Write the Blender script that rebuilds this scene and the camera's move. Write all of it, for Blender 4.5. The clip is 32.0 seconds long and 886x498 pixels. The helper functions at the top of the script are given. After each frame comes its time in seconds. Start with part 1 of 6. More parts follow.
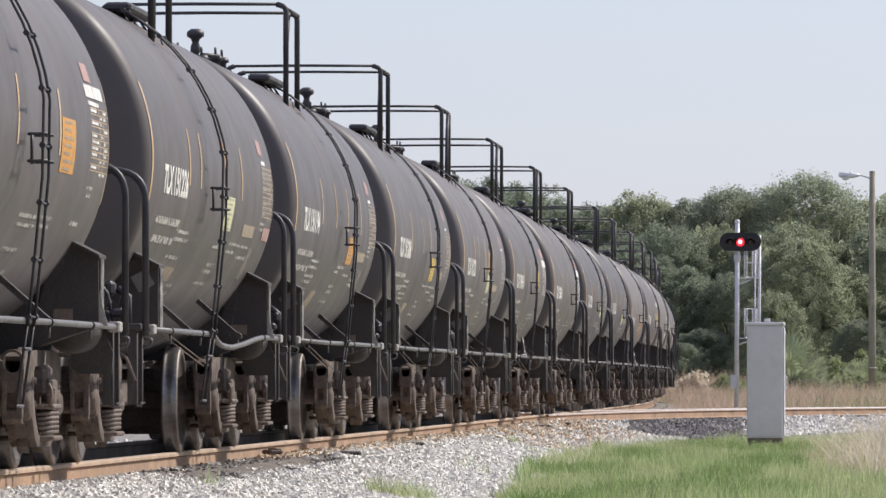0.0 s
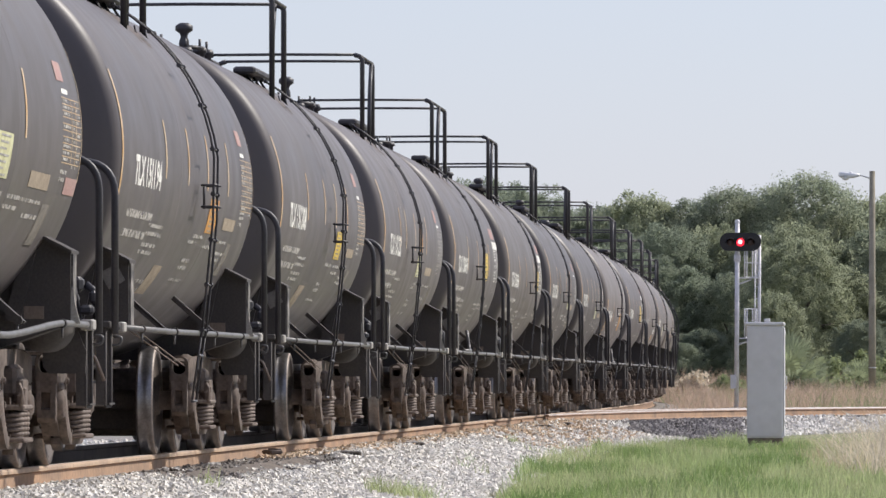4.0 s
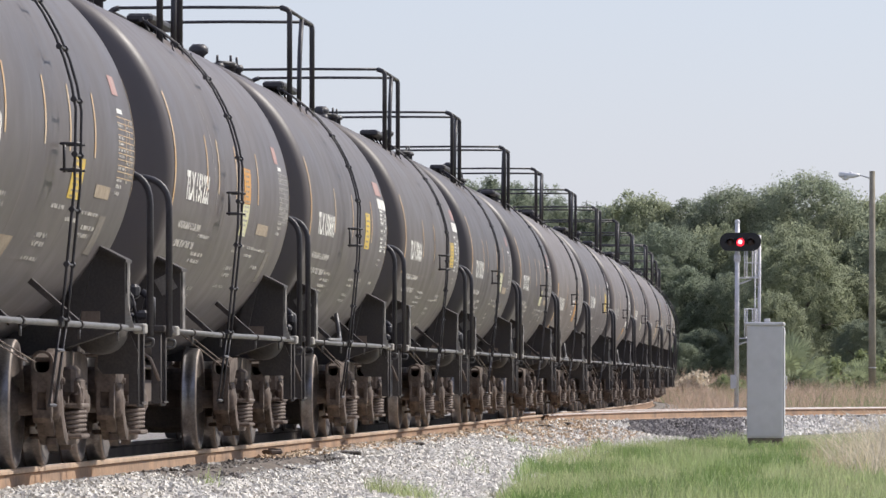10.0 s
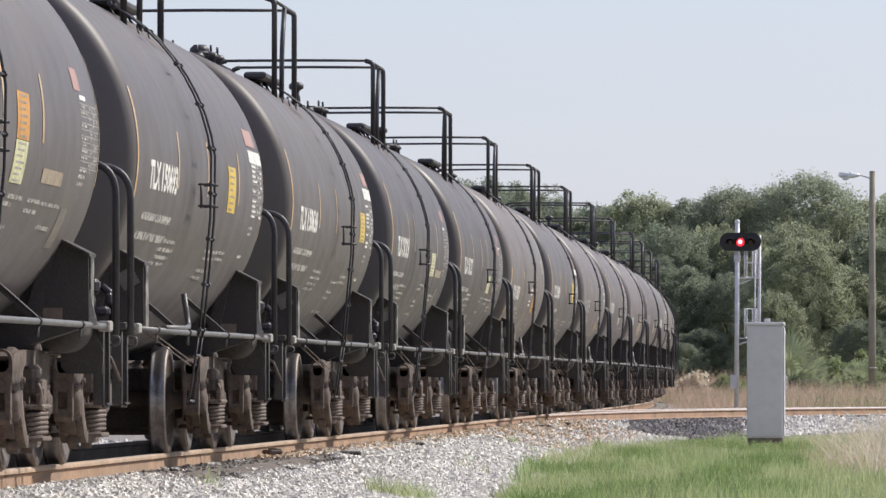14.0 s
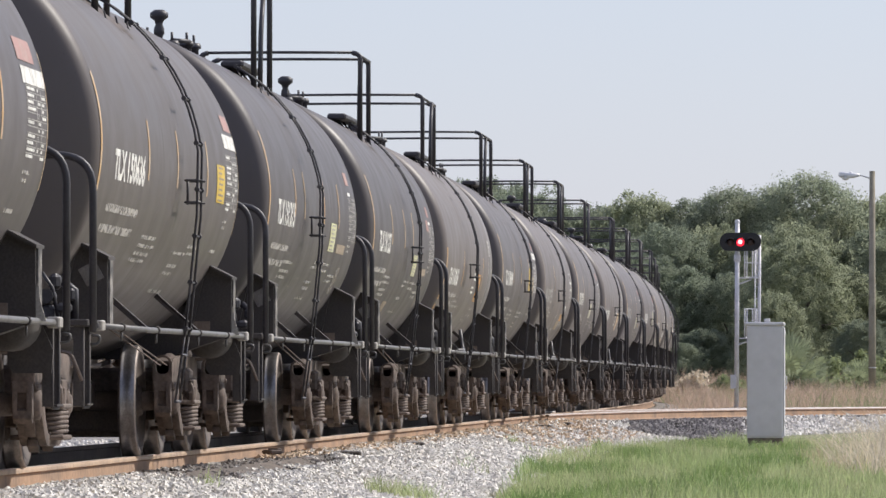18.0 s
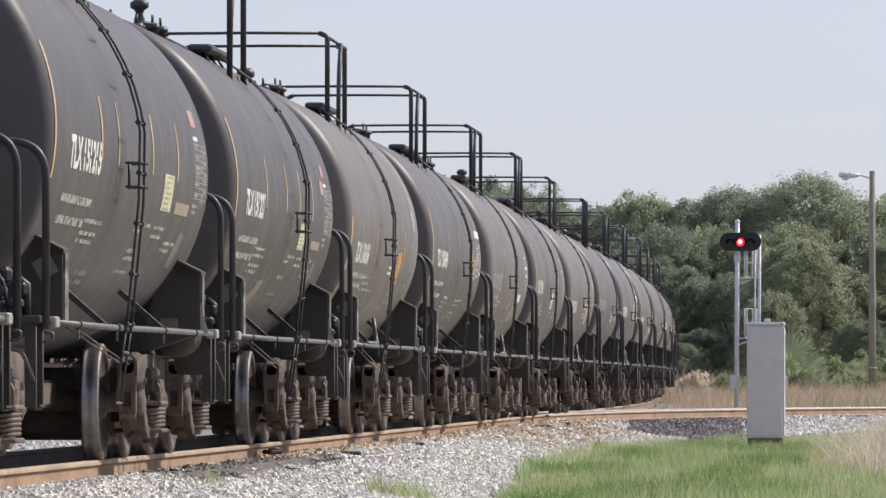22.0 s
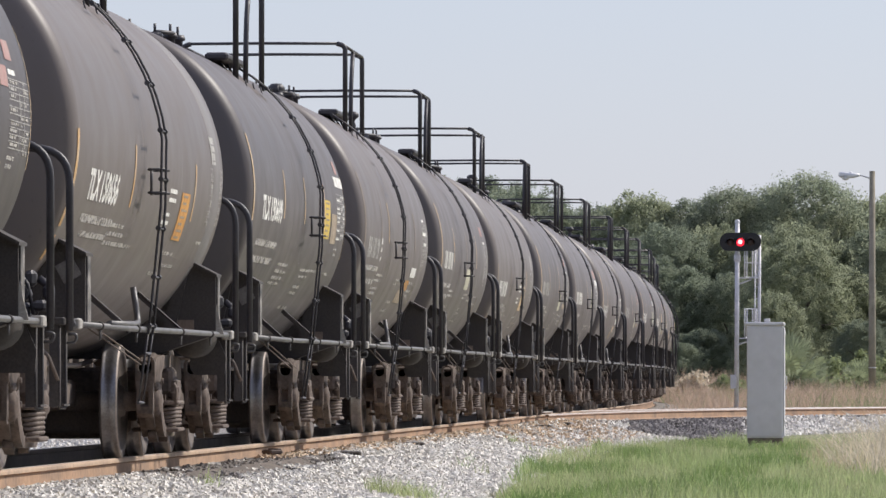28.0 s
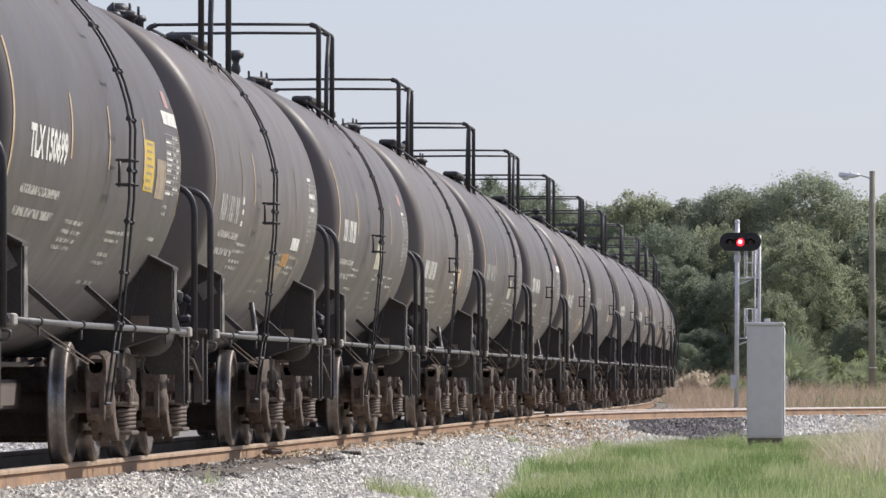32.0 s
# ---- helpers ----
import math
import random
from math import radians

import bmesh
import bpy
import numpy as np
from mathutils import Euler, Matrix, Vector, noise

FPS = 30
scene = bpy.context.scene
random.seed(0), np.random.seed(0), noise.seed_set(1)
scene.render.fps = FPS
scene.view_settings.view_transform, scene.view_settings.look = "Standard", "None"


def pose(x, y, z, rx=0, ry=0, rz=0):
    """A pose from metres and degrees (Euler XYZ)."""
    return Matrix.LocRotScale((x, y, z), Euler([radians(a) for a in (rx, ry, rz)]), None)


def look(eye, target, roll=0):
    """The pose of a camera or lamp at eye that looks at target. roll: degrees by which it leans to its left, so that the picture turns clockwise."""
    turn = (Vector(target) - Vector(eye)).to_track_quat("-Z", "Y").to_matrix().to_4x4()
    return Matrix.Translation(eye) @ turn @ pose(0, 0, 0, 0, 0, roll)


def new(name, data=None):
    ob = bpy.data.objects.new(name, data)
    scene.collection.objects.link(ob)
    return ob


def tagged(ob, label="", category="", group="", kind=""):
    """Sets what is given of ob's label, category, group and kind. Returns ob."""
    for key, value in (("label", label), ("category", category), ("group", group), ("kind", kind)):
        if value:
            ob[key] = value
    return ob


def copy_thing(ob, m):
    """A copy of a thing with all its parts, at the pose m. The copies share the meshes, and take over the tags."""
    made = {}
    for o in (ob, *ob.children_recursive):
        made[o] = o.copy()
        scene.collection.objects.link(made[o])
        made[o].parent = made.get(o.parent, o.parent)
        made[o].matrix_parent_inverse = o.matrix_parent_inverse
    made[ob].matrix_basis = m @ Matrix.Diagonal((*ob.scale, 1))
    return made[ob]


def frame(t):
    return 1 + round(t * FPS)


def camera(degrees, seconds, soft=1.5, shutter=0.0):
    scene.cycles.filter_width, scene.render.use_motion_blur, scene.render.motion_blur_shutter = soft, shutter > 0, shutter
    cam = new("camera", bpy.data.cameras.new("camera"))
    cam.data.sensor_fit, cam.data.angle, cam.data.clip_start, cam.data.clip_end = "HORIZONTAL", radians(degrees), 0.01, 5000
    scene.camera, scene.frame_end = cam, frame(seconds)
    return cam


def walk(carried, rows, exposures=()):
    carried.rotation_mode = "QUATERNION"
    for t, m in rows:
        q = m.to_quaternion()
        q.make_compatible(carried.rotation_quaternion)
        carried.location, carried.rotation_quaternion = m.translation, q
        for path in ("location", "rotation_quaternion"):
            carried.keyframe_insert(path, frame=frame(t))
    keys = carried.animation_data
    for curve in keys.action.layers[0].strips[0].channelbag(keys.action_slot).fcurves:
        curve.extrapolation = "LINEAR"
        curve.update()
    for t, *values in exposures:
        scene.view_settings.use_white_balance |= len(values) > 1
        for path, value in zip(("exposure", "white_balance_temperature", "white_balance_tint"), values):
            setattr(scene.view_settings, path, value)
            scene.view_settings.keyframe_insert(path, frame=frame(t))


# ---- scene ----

from collections import defaultdict

# ---------------------------------------------------------------- camera: it stands still beside the line, with a long lens
cam = camera(7.037, 32.0, soft=1.5)
EYE = (0.0, 0.0, 0.615)
PITCH = 1.0541
walk(cam, [(0.0, pose(*EYE, 90 + PITCH, 0, 0)), (32.0, pose(*EYE, 90 + PITCH, 0, 0))], exposures=[(0.0, 0.0), (15.0, -0.01), (21.0, -0.05), (32.0, -0.09)])

# ---------------------------------------------------------------- light: thin high haze, sun from the right
SUN_EL, SUN_AZ = 40.0, 57.0          # degrees; azimuth clockwise from +y
world = bpy.data.worlds.new("sky")
scene.world = world
world.use_nodes = True
wn, wl = world.node_tree.nodes, world.node_tree.links
wn.clear()
sky = wn.new("ShaderNodeTexSky")
sky.sky_type, sky.sun_disc = "NISHITA", False
sky.sun_elevation, sky.sun_rotation = radians(SUN_EL), radians(SUN_AZ)
sky.air_density, sky.dust_density, sky.ozone_density = 1.0, 0.6, 2.0
bg = wn.new("ShaderNodeBackground")
bg.inputs["Strength"].default_value = 0.05
veil = wn.new("ShaderNodeBackground")          # even white-blue veil of high cloud over the whole sky
veil.inputs["Color"].default_value, veil.inputs["Strength"].default_value = (0.372, 0.393, 0.530, 1), 1.0
both = wn.new("ShaderNodeAddShader")
wout = wn.new("ShaderNodeOutputWorld")
wl.new(sky.outputs["Color"], bg.inputs["Color"])
wl.new(bg.outputs["Background"], both.inputs[0])
wl.new(veil.outputs["Background"], both.inputs[1])
wl.new(both.outputs["Shader"], wout.inputs["Surface"])

sun_data = bpy.data.lights.new("sun", "SUN")
sun_data.energy, sun_data.angle, sun_data.color = 4.6, radians(2.0), (1.0, 0.94, 0.86)
sun = new("sun", sun_data)
_e, _a = radians(SUN_EL), radians(SUN_AZ)
sun.matrix_world = look((0, 0, 60), (-60 * math.sin(_a) * math.cos(_e), -60 * math.cos(_a) * math.cos(_e), 60 - 60 * math.sin(_e)))

# ---------------------------------------------------------------- materials


def material(name, base, rough=0.6, metal=0.0, var=0.25, scale=6.0, fine=60.0, bump=0.0, tint=None, per_object=0.0, island=0.0, spec=0.5):
    """A surface with variation at two scales; tint is a second colour mixed in by blotches."""
    mat = bpy.data.materials.new(name)
    mat.use_nodes = True
    n, l = mat.node_tree.nodes, mat.node_tree.links
    b = n["Principled BSDF"]
    b.inputs["Metallic"].default_value = metal
    b.inputs["Specular IOR Level"].default_value = spec
    co = n.new("ShaderNodeTexCoord")
    big, small = n.new("ShaderNodeTexNoise"), n.new("ShaderNodeTexNoise")
    big.inputs["Scale"].default_value, big.inputs["Detail"].default_value = scale, 5
    small.inputs["Scale"].default_value, small.inputs["Detail"].default_value = fine, 3
    for q in (big, small):
        l.new(co.outputs["Object"], q.inputs["Vector"])
    mix = n.new("ShaderNodeMix")
    mix.data_type = "RGBA"
    t = tint or tuple(c * 0.6 for c in base)
    mix.inputs["A"].default_value, mix.inputs["B"].default_value = (*base, 1), (*t, 1)
    ramp = n.new("ShaderNodeMapRange")
    ramp.inputs["From Min"].default_value, ramp.inputs["From Max"].default_value = 0.4, 0.75
    l.new(big.outputs["Fac"], ramp.inputs["Value"])
    l.new(ramp.outputs["Result"], mix.inputs["Factor"])
    hsv = n.new("ShaderNodeHueSaturation")
    val = n.new("ShaderNodeMapRange")
    val.inputs["From Min"].default_value, val.inputs["From Max"].default_value = 0.25, 0.75
    val.inputs["To Min"].default_value, val.inputs["To Max"].default_value = 1 - var, 1 + var
    l.new(small.outputs["Fac"], val.inputs["Value"])
    last = val.outputs["Result"]
    for amount, node, socket in ((per_object, "ShaderNodeObjectInfo", "Random"), (island, "ShaderNodeNewGeometry", "Random Per Island")):
        if amount:
            src, rg, mul = n.new(node), n.new("ShaderNodeMapRange"), n.new("ShaderNodeMath")
            rg.inputs["To Min"].default_value, rg.inputs["To Max"].default_value = 1 - amount, 1 + amount
            mul.operation = "MULTIPLY"
            l.new(src.outputs[socket], rg.inputs["Value"])
            l.new(rg.outputs["Result"], mul.inputs[0])
            l.new(last, mul.inputs[1])
            last = mul.outputs["Value"]
    l.new(last, hsv.inputs["Value"])
    l.new(mix.outputs["Result"], hsv.inputs["Color"])
    l.new(hsv.outputs["Color"], b.inputs["Base Color"])
    rr = n.new("ShaderNodeMapRange")
    rr.inputs["To Min"].default_value, rr.inputs["To Max"].default_value = max(0.05, rough - 0.1), min(1, rough + 0.1)
    l.new(big.outputs["Fac"], rr.inputs["Value"])
    l.new(rr.outputs["Result"], b.inputs["Roughness"])
    if bump:
        bp = n.new("ShaderNodeBump")
        bp.inputs["Strength"].default_value, bp.inputs["Distance"].default_value = bump, 0.01
        l.new(small.outputs["Fac"], bp.inputs["Height"])
        l.new(bp.outputs["Normal"], b.inputs["Normal"])
    return mat


def tank_material():
    """Weathered charcoal jacket paint: brown dust from above, streaks that run down the side, faint bands round it."""
    mat = bpy.data.materials.new("tank_paint")
    mat.use_nodes = True
    n, l = mat.node_tree.nodes, mat.node_tree.links
    b = n["Principled BSDF"]
    co, info = n.new("ShaderNodeTexCoord"), n.new("ShaderNodeObjectInfo")
    shift = n.new("ShaderNodeVectorMath")
    shift.operation = "MULTIPLY_ADD"
    l.new(info.outputs["Random"], shift.inputs[0])
    shift.inputs[1].default_value = (60, 40, 20)
    l.new(co.outputs["Object"], shift.inputs[2])

    def noise_of(sc, vec, detail=4):
        mp, tx = n.new("ShaderNodeMapping"), n.new("ShaderNodeTexNoise")
        mp.inputs["Scale"].default_value = vec
        tx.inputs["Scale"].default_value, tx.inputs["Detail"].default_value = sc, detail
        l.new(shift.outputs["Vector"], mp.inputs["Vector"])
        l.new(mp.outputs["Vector"], tx.inputs["Vector"])
        return tx.outputs["Fac"]

    def rng(v, a, c, lo, hi):
        m = n.new("ShaderNodeMapRange")
        for key, x in (("From Min", a), ("From Max", c), ("To Min", lo), ("To Max", hi)):
            m.inputs[key].default_value = x
        l.new(v, m.inputs["Value"])
        return m.outputs["Result"]

    def mixed(f, a, c):
        m = n.new("ShaderNodeMix")
        m.data_type = "RGBA"
        l.new(f, m.inputs["Factor"])
        for key, x in (("A", a), ("B", c)):
            if isinstance(x, tuple):
                m.inputs[key].default_value = (*x, 1)
            else:
                l.new(x, m.inputs[key])
        return m.outputs["Result"]

    sep = n.new("ShaderNodeSeparateColor")
    l.new(info.outputs["Color"], sep.inputs["Color"])
    dusty = sep.outputs["Red"]          # how dusty this car is, plus paleness for haze on the far cars
    streak = rng(noise_of(1.0, (1.1, 0.30, 0.20), 5), 0.3, 0.8, 0.0, 1.0)
    bands = rng(noise_of(1.0, (0.55, 0.02, 0.02), 2), 0.35, 0.7, 0.0, 0.7)
    dust = rng(noise_of(0.7, (1, 1, 1), 5), 0.4, 0.75, 0.0, 0.75)
    c1 = mixed(streak, (0.096, 0.084, 0.088), (0.075, 0.065, 0.069))
    c2 = mixed(bands, c1, (0.112, 0.098, 0.101))
    c3 = mixed(dust, c2, (0.119, 0.101, 0.098))
    rust = mixed(rng(dusty, 0.0, 1.0, 0.0, 0.8), c3, (0.188, 0.157, 0.142))
    speck = rng(noise_of(26.0, (1, 1, 1), 3), 0.66, 0.72, 0.0, 0.25)
    c4 = mixed(speck, rust, (0.07, 0.062, 0.055))
    # Tone of this car's paint; on some cars it also holds dimmer light.
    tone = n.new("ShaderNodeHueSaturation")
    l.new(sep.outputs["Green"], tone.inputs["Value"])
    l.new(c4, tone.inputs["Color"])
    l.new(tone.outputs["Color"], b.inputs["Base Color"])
    l.new(rng(noise_of(2.0, (1, 1, 1), 3), 0.3, 0.7, 0.44, 0.58), b.inputs["Roughness"])
    b.inputs["Specular IOR Level"].default_value = 0.34
    b.inputs["Sheen Weight"].default_value, b.inputs["Sheen Roughness"].default_value = 0.03, 0.35          # fine dust on the paint
    b.inputs["Sheen Tint"].default_value = (1.0, 0.93, 0.90, 1)
    bp = n.new("ShaderNodeBump")
    bp.inputs["Strength"].default_value, bp.inputs["Distance"].default_value = 0.25, 0.02
    l.new(noise_of(1.6, (1, 1, 1), 3), bp.inputs["Height"])
    l.new(bp.outputs["Normal"], b.inputs["Normal"])
    return mat


def leafy(*args, through_light=0.4, **keys):
    """A leaf surface that lets part of the light through."""
    mat = material(*args, **keys)
    n, l = mat.node_tree.nodes, mat.node_tree.links
    b, out = n["Principled BSDF"], n["Material Output"]
    tr, mx = n.new("ShaderNodeBsdfTranslucent"), n.new("ShaderNodeMixShader")
    mx.inputs["Fac"].default_value = through_light
    l.new(b.inputs["Base Color"].links[0].from_socket, tr.inputs["Color"])
    l.new(b.outputs["BSDF"], mx.inputs[1])
    l.new(tr.outputs["BSDF"], mx.inputs[2])
    l.new(mx.outputs["Shader"], out.inputs["Surface"])
    return mat


def stencil_material(name, ink, under):
    """Small stencilling worn thin: ink broken up at the scale of its letters."""
    mat = material(name, ink, 0.75, var=0.1, scale=8, tint=tuple(0.5 * (a + b) for a, b in zip(ink, under)))
    n, l = mat.node_tree.nodes, mat.node_tree.links
    b = n["Principled BSDF"]
    co, mp, tx, rg = (n.new(q) for q in ("ShaderNodeTexCoord", "ShaderNodeMapping", "ShaderNodeTexNoise", "ShaderNodeMapRange"))
    mp.inputs["Scale"].default_value = (9.0, 3.0, 14.0)
    tx.inputs["Scale"].default_value, tx.inputs["Detail"].default_value = 1.6, 2
    for key, x in (("From Min", 0.42), ("From Max", 0.52), ("To Min", 0.28), ("To Max", 0.95)):
        rg.inputs[key].default_value = x
    l.new(co.outputs["Object"], mp.inputs["Vector"])
    l.new(mp.outputs["Vector"], tx.inputs["Vector"])
    l.new(tx.outputs["Fac"], rg.inputs["Value"])
    l.new(rg.outputs["Result"], b.inputs["Alpha"])
    return mat


STENCIL = stencil_material("worn_stencilling", (0.50, 0.47, 0.43), (0.11, 0.105, 0.105))
TANK = tank_material()
STAIN = material("brown_spill_stain", (0.115, 0.088, 0.078), 0.75, var=0.15, scale=3, tint=(0.115, 0.095, 0.09))
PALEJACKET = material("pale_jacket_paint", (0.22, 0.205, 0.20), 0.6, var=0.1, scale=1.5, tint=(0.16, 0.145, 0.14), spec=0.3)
BLACK = material("black_paint", (0.043, 0.037, 0.036), 0.75, var=0.3, tint=(0.064, 0.053, 0.047), scale=3)
CHIPPED = material("chipped_black_paint", (0.045, 0.041, 0.040), 0.7, var=0.3, scale=7, tint=(0.34, 0.31, 0.28))
BROWNPLATE = material("brown_stencil_plate", (0.17, 0.13, 0.105), 0.8, var=0.2, scale=9, tint=(0.12, 0.095, 0.08))
PLATEGREY = material("dusty_plate_paint", (0.19, 0.175, 0.165), 0.75, var=0.25, scale=9, tint=(0.12, 0.105, 0.095))
PIPE = material("grey_pipe_paint", (0.122, 0.115, 0.115), 0.5, var=0.2, tint=(0.09, 0.085, 0.08), scale=4)
RAILING = material("railing_paint", (0.048, 0.044, 0.050), 0.5, var=0.25, scale=5)
SOOT = material("sooty_steel", (0.122, 0.098, 0.088), 0.85, var=0.25, scale=5, tint=(0.160, 0.122, 0.100))
CAST = material("dusty_cast_steel", (0.146, 0.108, 0.088), 0.85, var=0.35, scale=5, fine=30, tint=(0.066, 0.053, 0.046), bump=0.15)
SPRING = material("rusty_spring_steel", (0.20, 0.155, 0.128), 0.75, var=0.3, scale=9, tint=(0.10, 0.075, 0.06))
WHEELFACE = material("wheel_plate_steel", (0.118, 0.092, 0.080), 0.75, var=0.3, scale=6, tint=(0.05, 0.042, 0.04))
RIMEDGE = material("pale_wheel_rim", (0.36, 0.30, 0.26), 0.6, metal=0.2, var=0.2, scale=8, tint=(0.22, 0.18, 0.155))
TREAD = material("polished_tread", (0.25, 0.24, 0.245), 0.34, metal=0.85, var=0.2, scale=8, tint=(0.14, 0.13, 0.13))
WHITE = material("weathered_white_lettering", (0.80, 0.78, 0.73), 0.7, var=0.18, scale=9, tint=(0.42, 0.41, 0.38))
FADED = material("faded_lettering", (0.46, 0.44, 0.41), 0.75, var=0.25, scale=12, tint=(0.19, 0.18, 0.17))
TAN = material("dusty_stencil_patch", (0.36, 0.29, 0.21), 0.8, var=0.25, scale=9, tint=(0.24, 0.19, 0.14))
TANDIM = material("faint_tan_strip", (0.20, 0.175, 0.145), 0.8, var=0.2, scale=9, tint=(0.15, 0.135, 0.12))
ORANGE = material("amber_reflective_tape", (0.58, 0.35, 0.15), 0.5, var=0.25, scale=5, tint=(0.62, 0.52, 0.40))
DIMTAPE = material("grimy_reflective_tape", (0.30, 0.24, 0.19), 0.6, var=0.2, scale=7, tint=(0.22, 0.18, 0.15))
PALETAPE = material("bleached_reflective_tape", (0.62, 0.47, 0.30), 0.5, var=0.2, scale=7, tint=(0.5, 0.3, 0.13))
YELLOW = material("yellow_panel", (0.66, 0.47, 0.06), 0.6, var=0.15, scale=8, tint=(0.5, 0.33, 0.06))
AMBER = material("amber_panel", (0.62, 0.30, 0.06), 0.6, var=0.15, scale=8, tint=(0.45, 0.2, 0.05))
LEMON = material("pale_yellow_panel", (0.66, 0.645, 0.40), 0.6, var=0.15, scale=8, tint=(0.45, 0.42, 0.2))
CREAM = material("bleached_cream_panel", (0.52, 0.50, 0.38), 0.65, var=0.15, scale=8, tint=(0.40, 0.37, 0.29))
PINK = material("faded_red_panel", (0.40, 0.225, 0.205), 0.7, var=0.2, scale=8, tint=(0.40, 0.28, 0.25))
BOARD = material("pale_bracket_paint", (0.34, 0.32, 0.29), 0.65, var=0.25, scale=14, tint=(0.3, 0.27, 0.24))
RAILSIDE = material("rusty_rail_side", (0.40, 0.255, 0.158), 0.88, var=0.22, scale=1.6, fine=16, tint=(0.235, 0.165, 0.12), bump=0.15)
# Darker copy of the rail colour; it holds the shade under the train.
RAILSHADED = material("shaded_rail_side", (0.10, 0.075, 0.06), 0.8, var=0.2, scale=2, fine=18, tint=(0.06, 0.05, 0.043))
INNERBED = material("dark_inner_ballast", (0.180, 0.148, 0.122), 0.9, var=0.5, scale=1.5, fine=24, tint=(0.05, 0.045, 0.04), bump=0.8)
DARKSTONE = material("dark_grey_ballast", (0.26, 0.24, 0.232), 0.9, var=0.15, scale=3, tint=(0.20, 0.18, 0.17), island=0.45)
RUSTSTONE = material("rust_stained_stone", (0.64, 0.49, 0.34), 0.9, var=0.15, scale=1.0, tint=(0.47, 0.35, 0.24), island=0.35)
MUD = material("dried_grey_mud", (0.175, 0.14, 0.112), 0.9, var=0.45, scale=2.0, fine=14, tint=(0.09, 0.08, 0.07), bump=0.9)
RAILHEAD = material("rail_head_side", (0.47, 0.33, 0.22), 0.7, var=0.2, scale=1.6, fine=16, tint=(0.30, 0.215, 0.155))
BRANCHHEAD = material("dry_rail_head", (0.36, 0.25, 0.185), 0.7, var=0.2, scale=1.6, fine=16, tint=(0.27, 0.18, 0.13))
RAILTOP = material("worn_rail_head", (0.68, 0.62, 0.57), 0.45, metal=0.35, var=0.15, scale=3, tint=(0.50, 0.39, 0.31))
TIE = material("grey_timber", (0.12, 0.105, 0.09), 0.9, var=0.35, scale=5, fine=90, tint=(0.07, 0.06, 0.052), per_object=0.3, bump=0.4)
STONE = material("limestone_ballast", (0.775, 0.74, 0.685), 0.9, var=0.12, scale=3, tint=(0.60, 0.55, 0.475), island=0.34)
# Bed colour kept low, so the gaps between stones look shaded.
BALLASTBED = material("ballast_fines", (0.27, 0.245, 0.22), 0.95, var=0.5, scale=1.2, fine=26, tint=(0.19, 0.17, 0.15), bump=0.8)
DIRT = material("field_soil", (0.24, 0.215, 0.13), 0.95, var=0.35, scale=0.5, fine=14, tint=(0.17, 0.20, 0.08), bump=0.5)
DARKGRASS = leafy("dark_grass", (0.20, 0.31, 0.10), 0.7, var=0.1, scale=0.5, tint=(0.28, 0.36, 0.14), island=0.35)
GRASS = leafy("meadow_grass", (0.40, 0.495, 0.225), 0.7, var=0.1, scale=0.5, tint=(0.53, 0.515, 0.32), island=0.40)
STRAW = leafy("dry_grass", (0.57, 0.42, 0.335), 0.85, var=0.2, scale=0.35, tint=(0.47, 0.385, 0.27), island=0.30)
THATCH = leafy("matted_dry_grass", (0.60, 0.50, 0.35), 0.85, var=0.15, scale=0.5, tint=(0.46, 0.44, 0.24), island=0.3)
DEADWEED = leafy("bleached_weed_stems", (0.78, 0.69, 0.56), 0.85, var=0.12, scale=0.5, tint=(0.50, 0.42, 0.30), island=0.25)
# Leaf colours are raised above real leaves, to stand in for distance haze.
DARKLEAF = leafy("dark_oak_leaves", (0.262, 0.302, 0.225), 0.85, through_light=0.7, var=0.15, scale=0.35, tint=(0.275, 0.30, 0.220), island=0.18, per_object=0.10, spec=0.15)
LEAF = leafy("oak_leaves", (0.325, 0.366, 0.272), 0.85, through_light=0.7, var=0.15, scale=0.35, tint=(0.355, 0.365, 0.25), island=0.18, per_object=0.14, spec=0.15)
PALELEAF = leafy("pale_oak_leaves", (0.372, 0.402, 0.278), 0.85, through_light=0.7, var=0.15, scale=0.35, tint=(0.345, 0.375, 0.25), island=0.18, per_object=0.12, spec=0.15)
SHRUBLEAF = leafy("shrub_leaves", (0.29, 0.33, 0.175), 0.8, through_light=0.5, var=0.15, scale=0.6, tint=(0.22, 0.245, 0.13), island=0.35)
PALMLEAF = leafy("palm_fronds", (0.29, 0.33, 0.20), 0.8, var=0.15, scale=0.6, tint=(0.20, 0.225, 0.14), island=0.3)
BARK = material("grey_bark", (0.11, 0.095, 0.08), 0.95, var=0.35, scale=2, tint=(0.07, 0.06, 0.05))
CABINET = material("aluminium_grey_paint", (0.64, 0.63, 0.64), 0.5, var=0.05, scale=1.6, fine=8.0, tint=(0.585, 0.58, 0.58), spec=0.4)
GALV = material("galvanised_steel", (0.70, 0.69, 0.71), 0.55, metal=0.15, var=0.12, scale=6, tint=(0.55, 0.54, 0.57))
SIGNALBLACK = material("signal_black", (0.018, 0.016, 0.018), 0.5, var=0.2, scale=5)
DARKLENS = material("unlit_lens", (0.06, 0.035, 0.035), 0.15, var=0.1, scale=8)
POLE = material("weathered_pole_timber", (0.31, 0.275, 0.21), 0.9, var=0.25, scale=3, tint=(0.23, 0.205, 0.155), bump=0.3)
LAMPWHITE = material("lamp_housing_paint", (0.70, 0.71, 0.72), 0.4, var=0.06, scale=5, tint=(0.6, 0.6, 0.62))


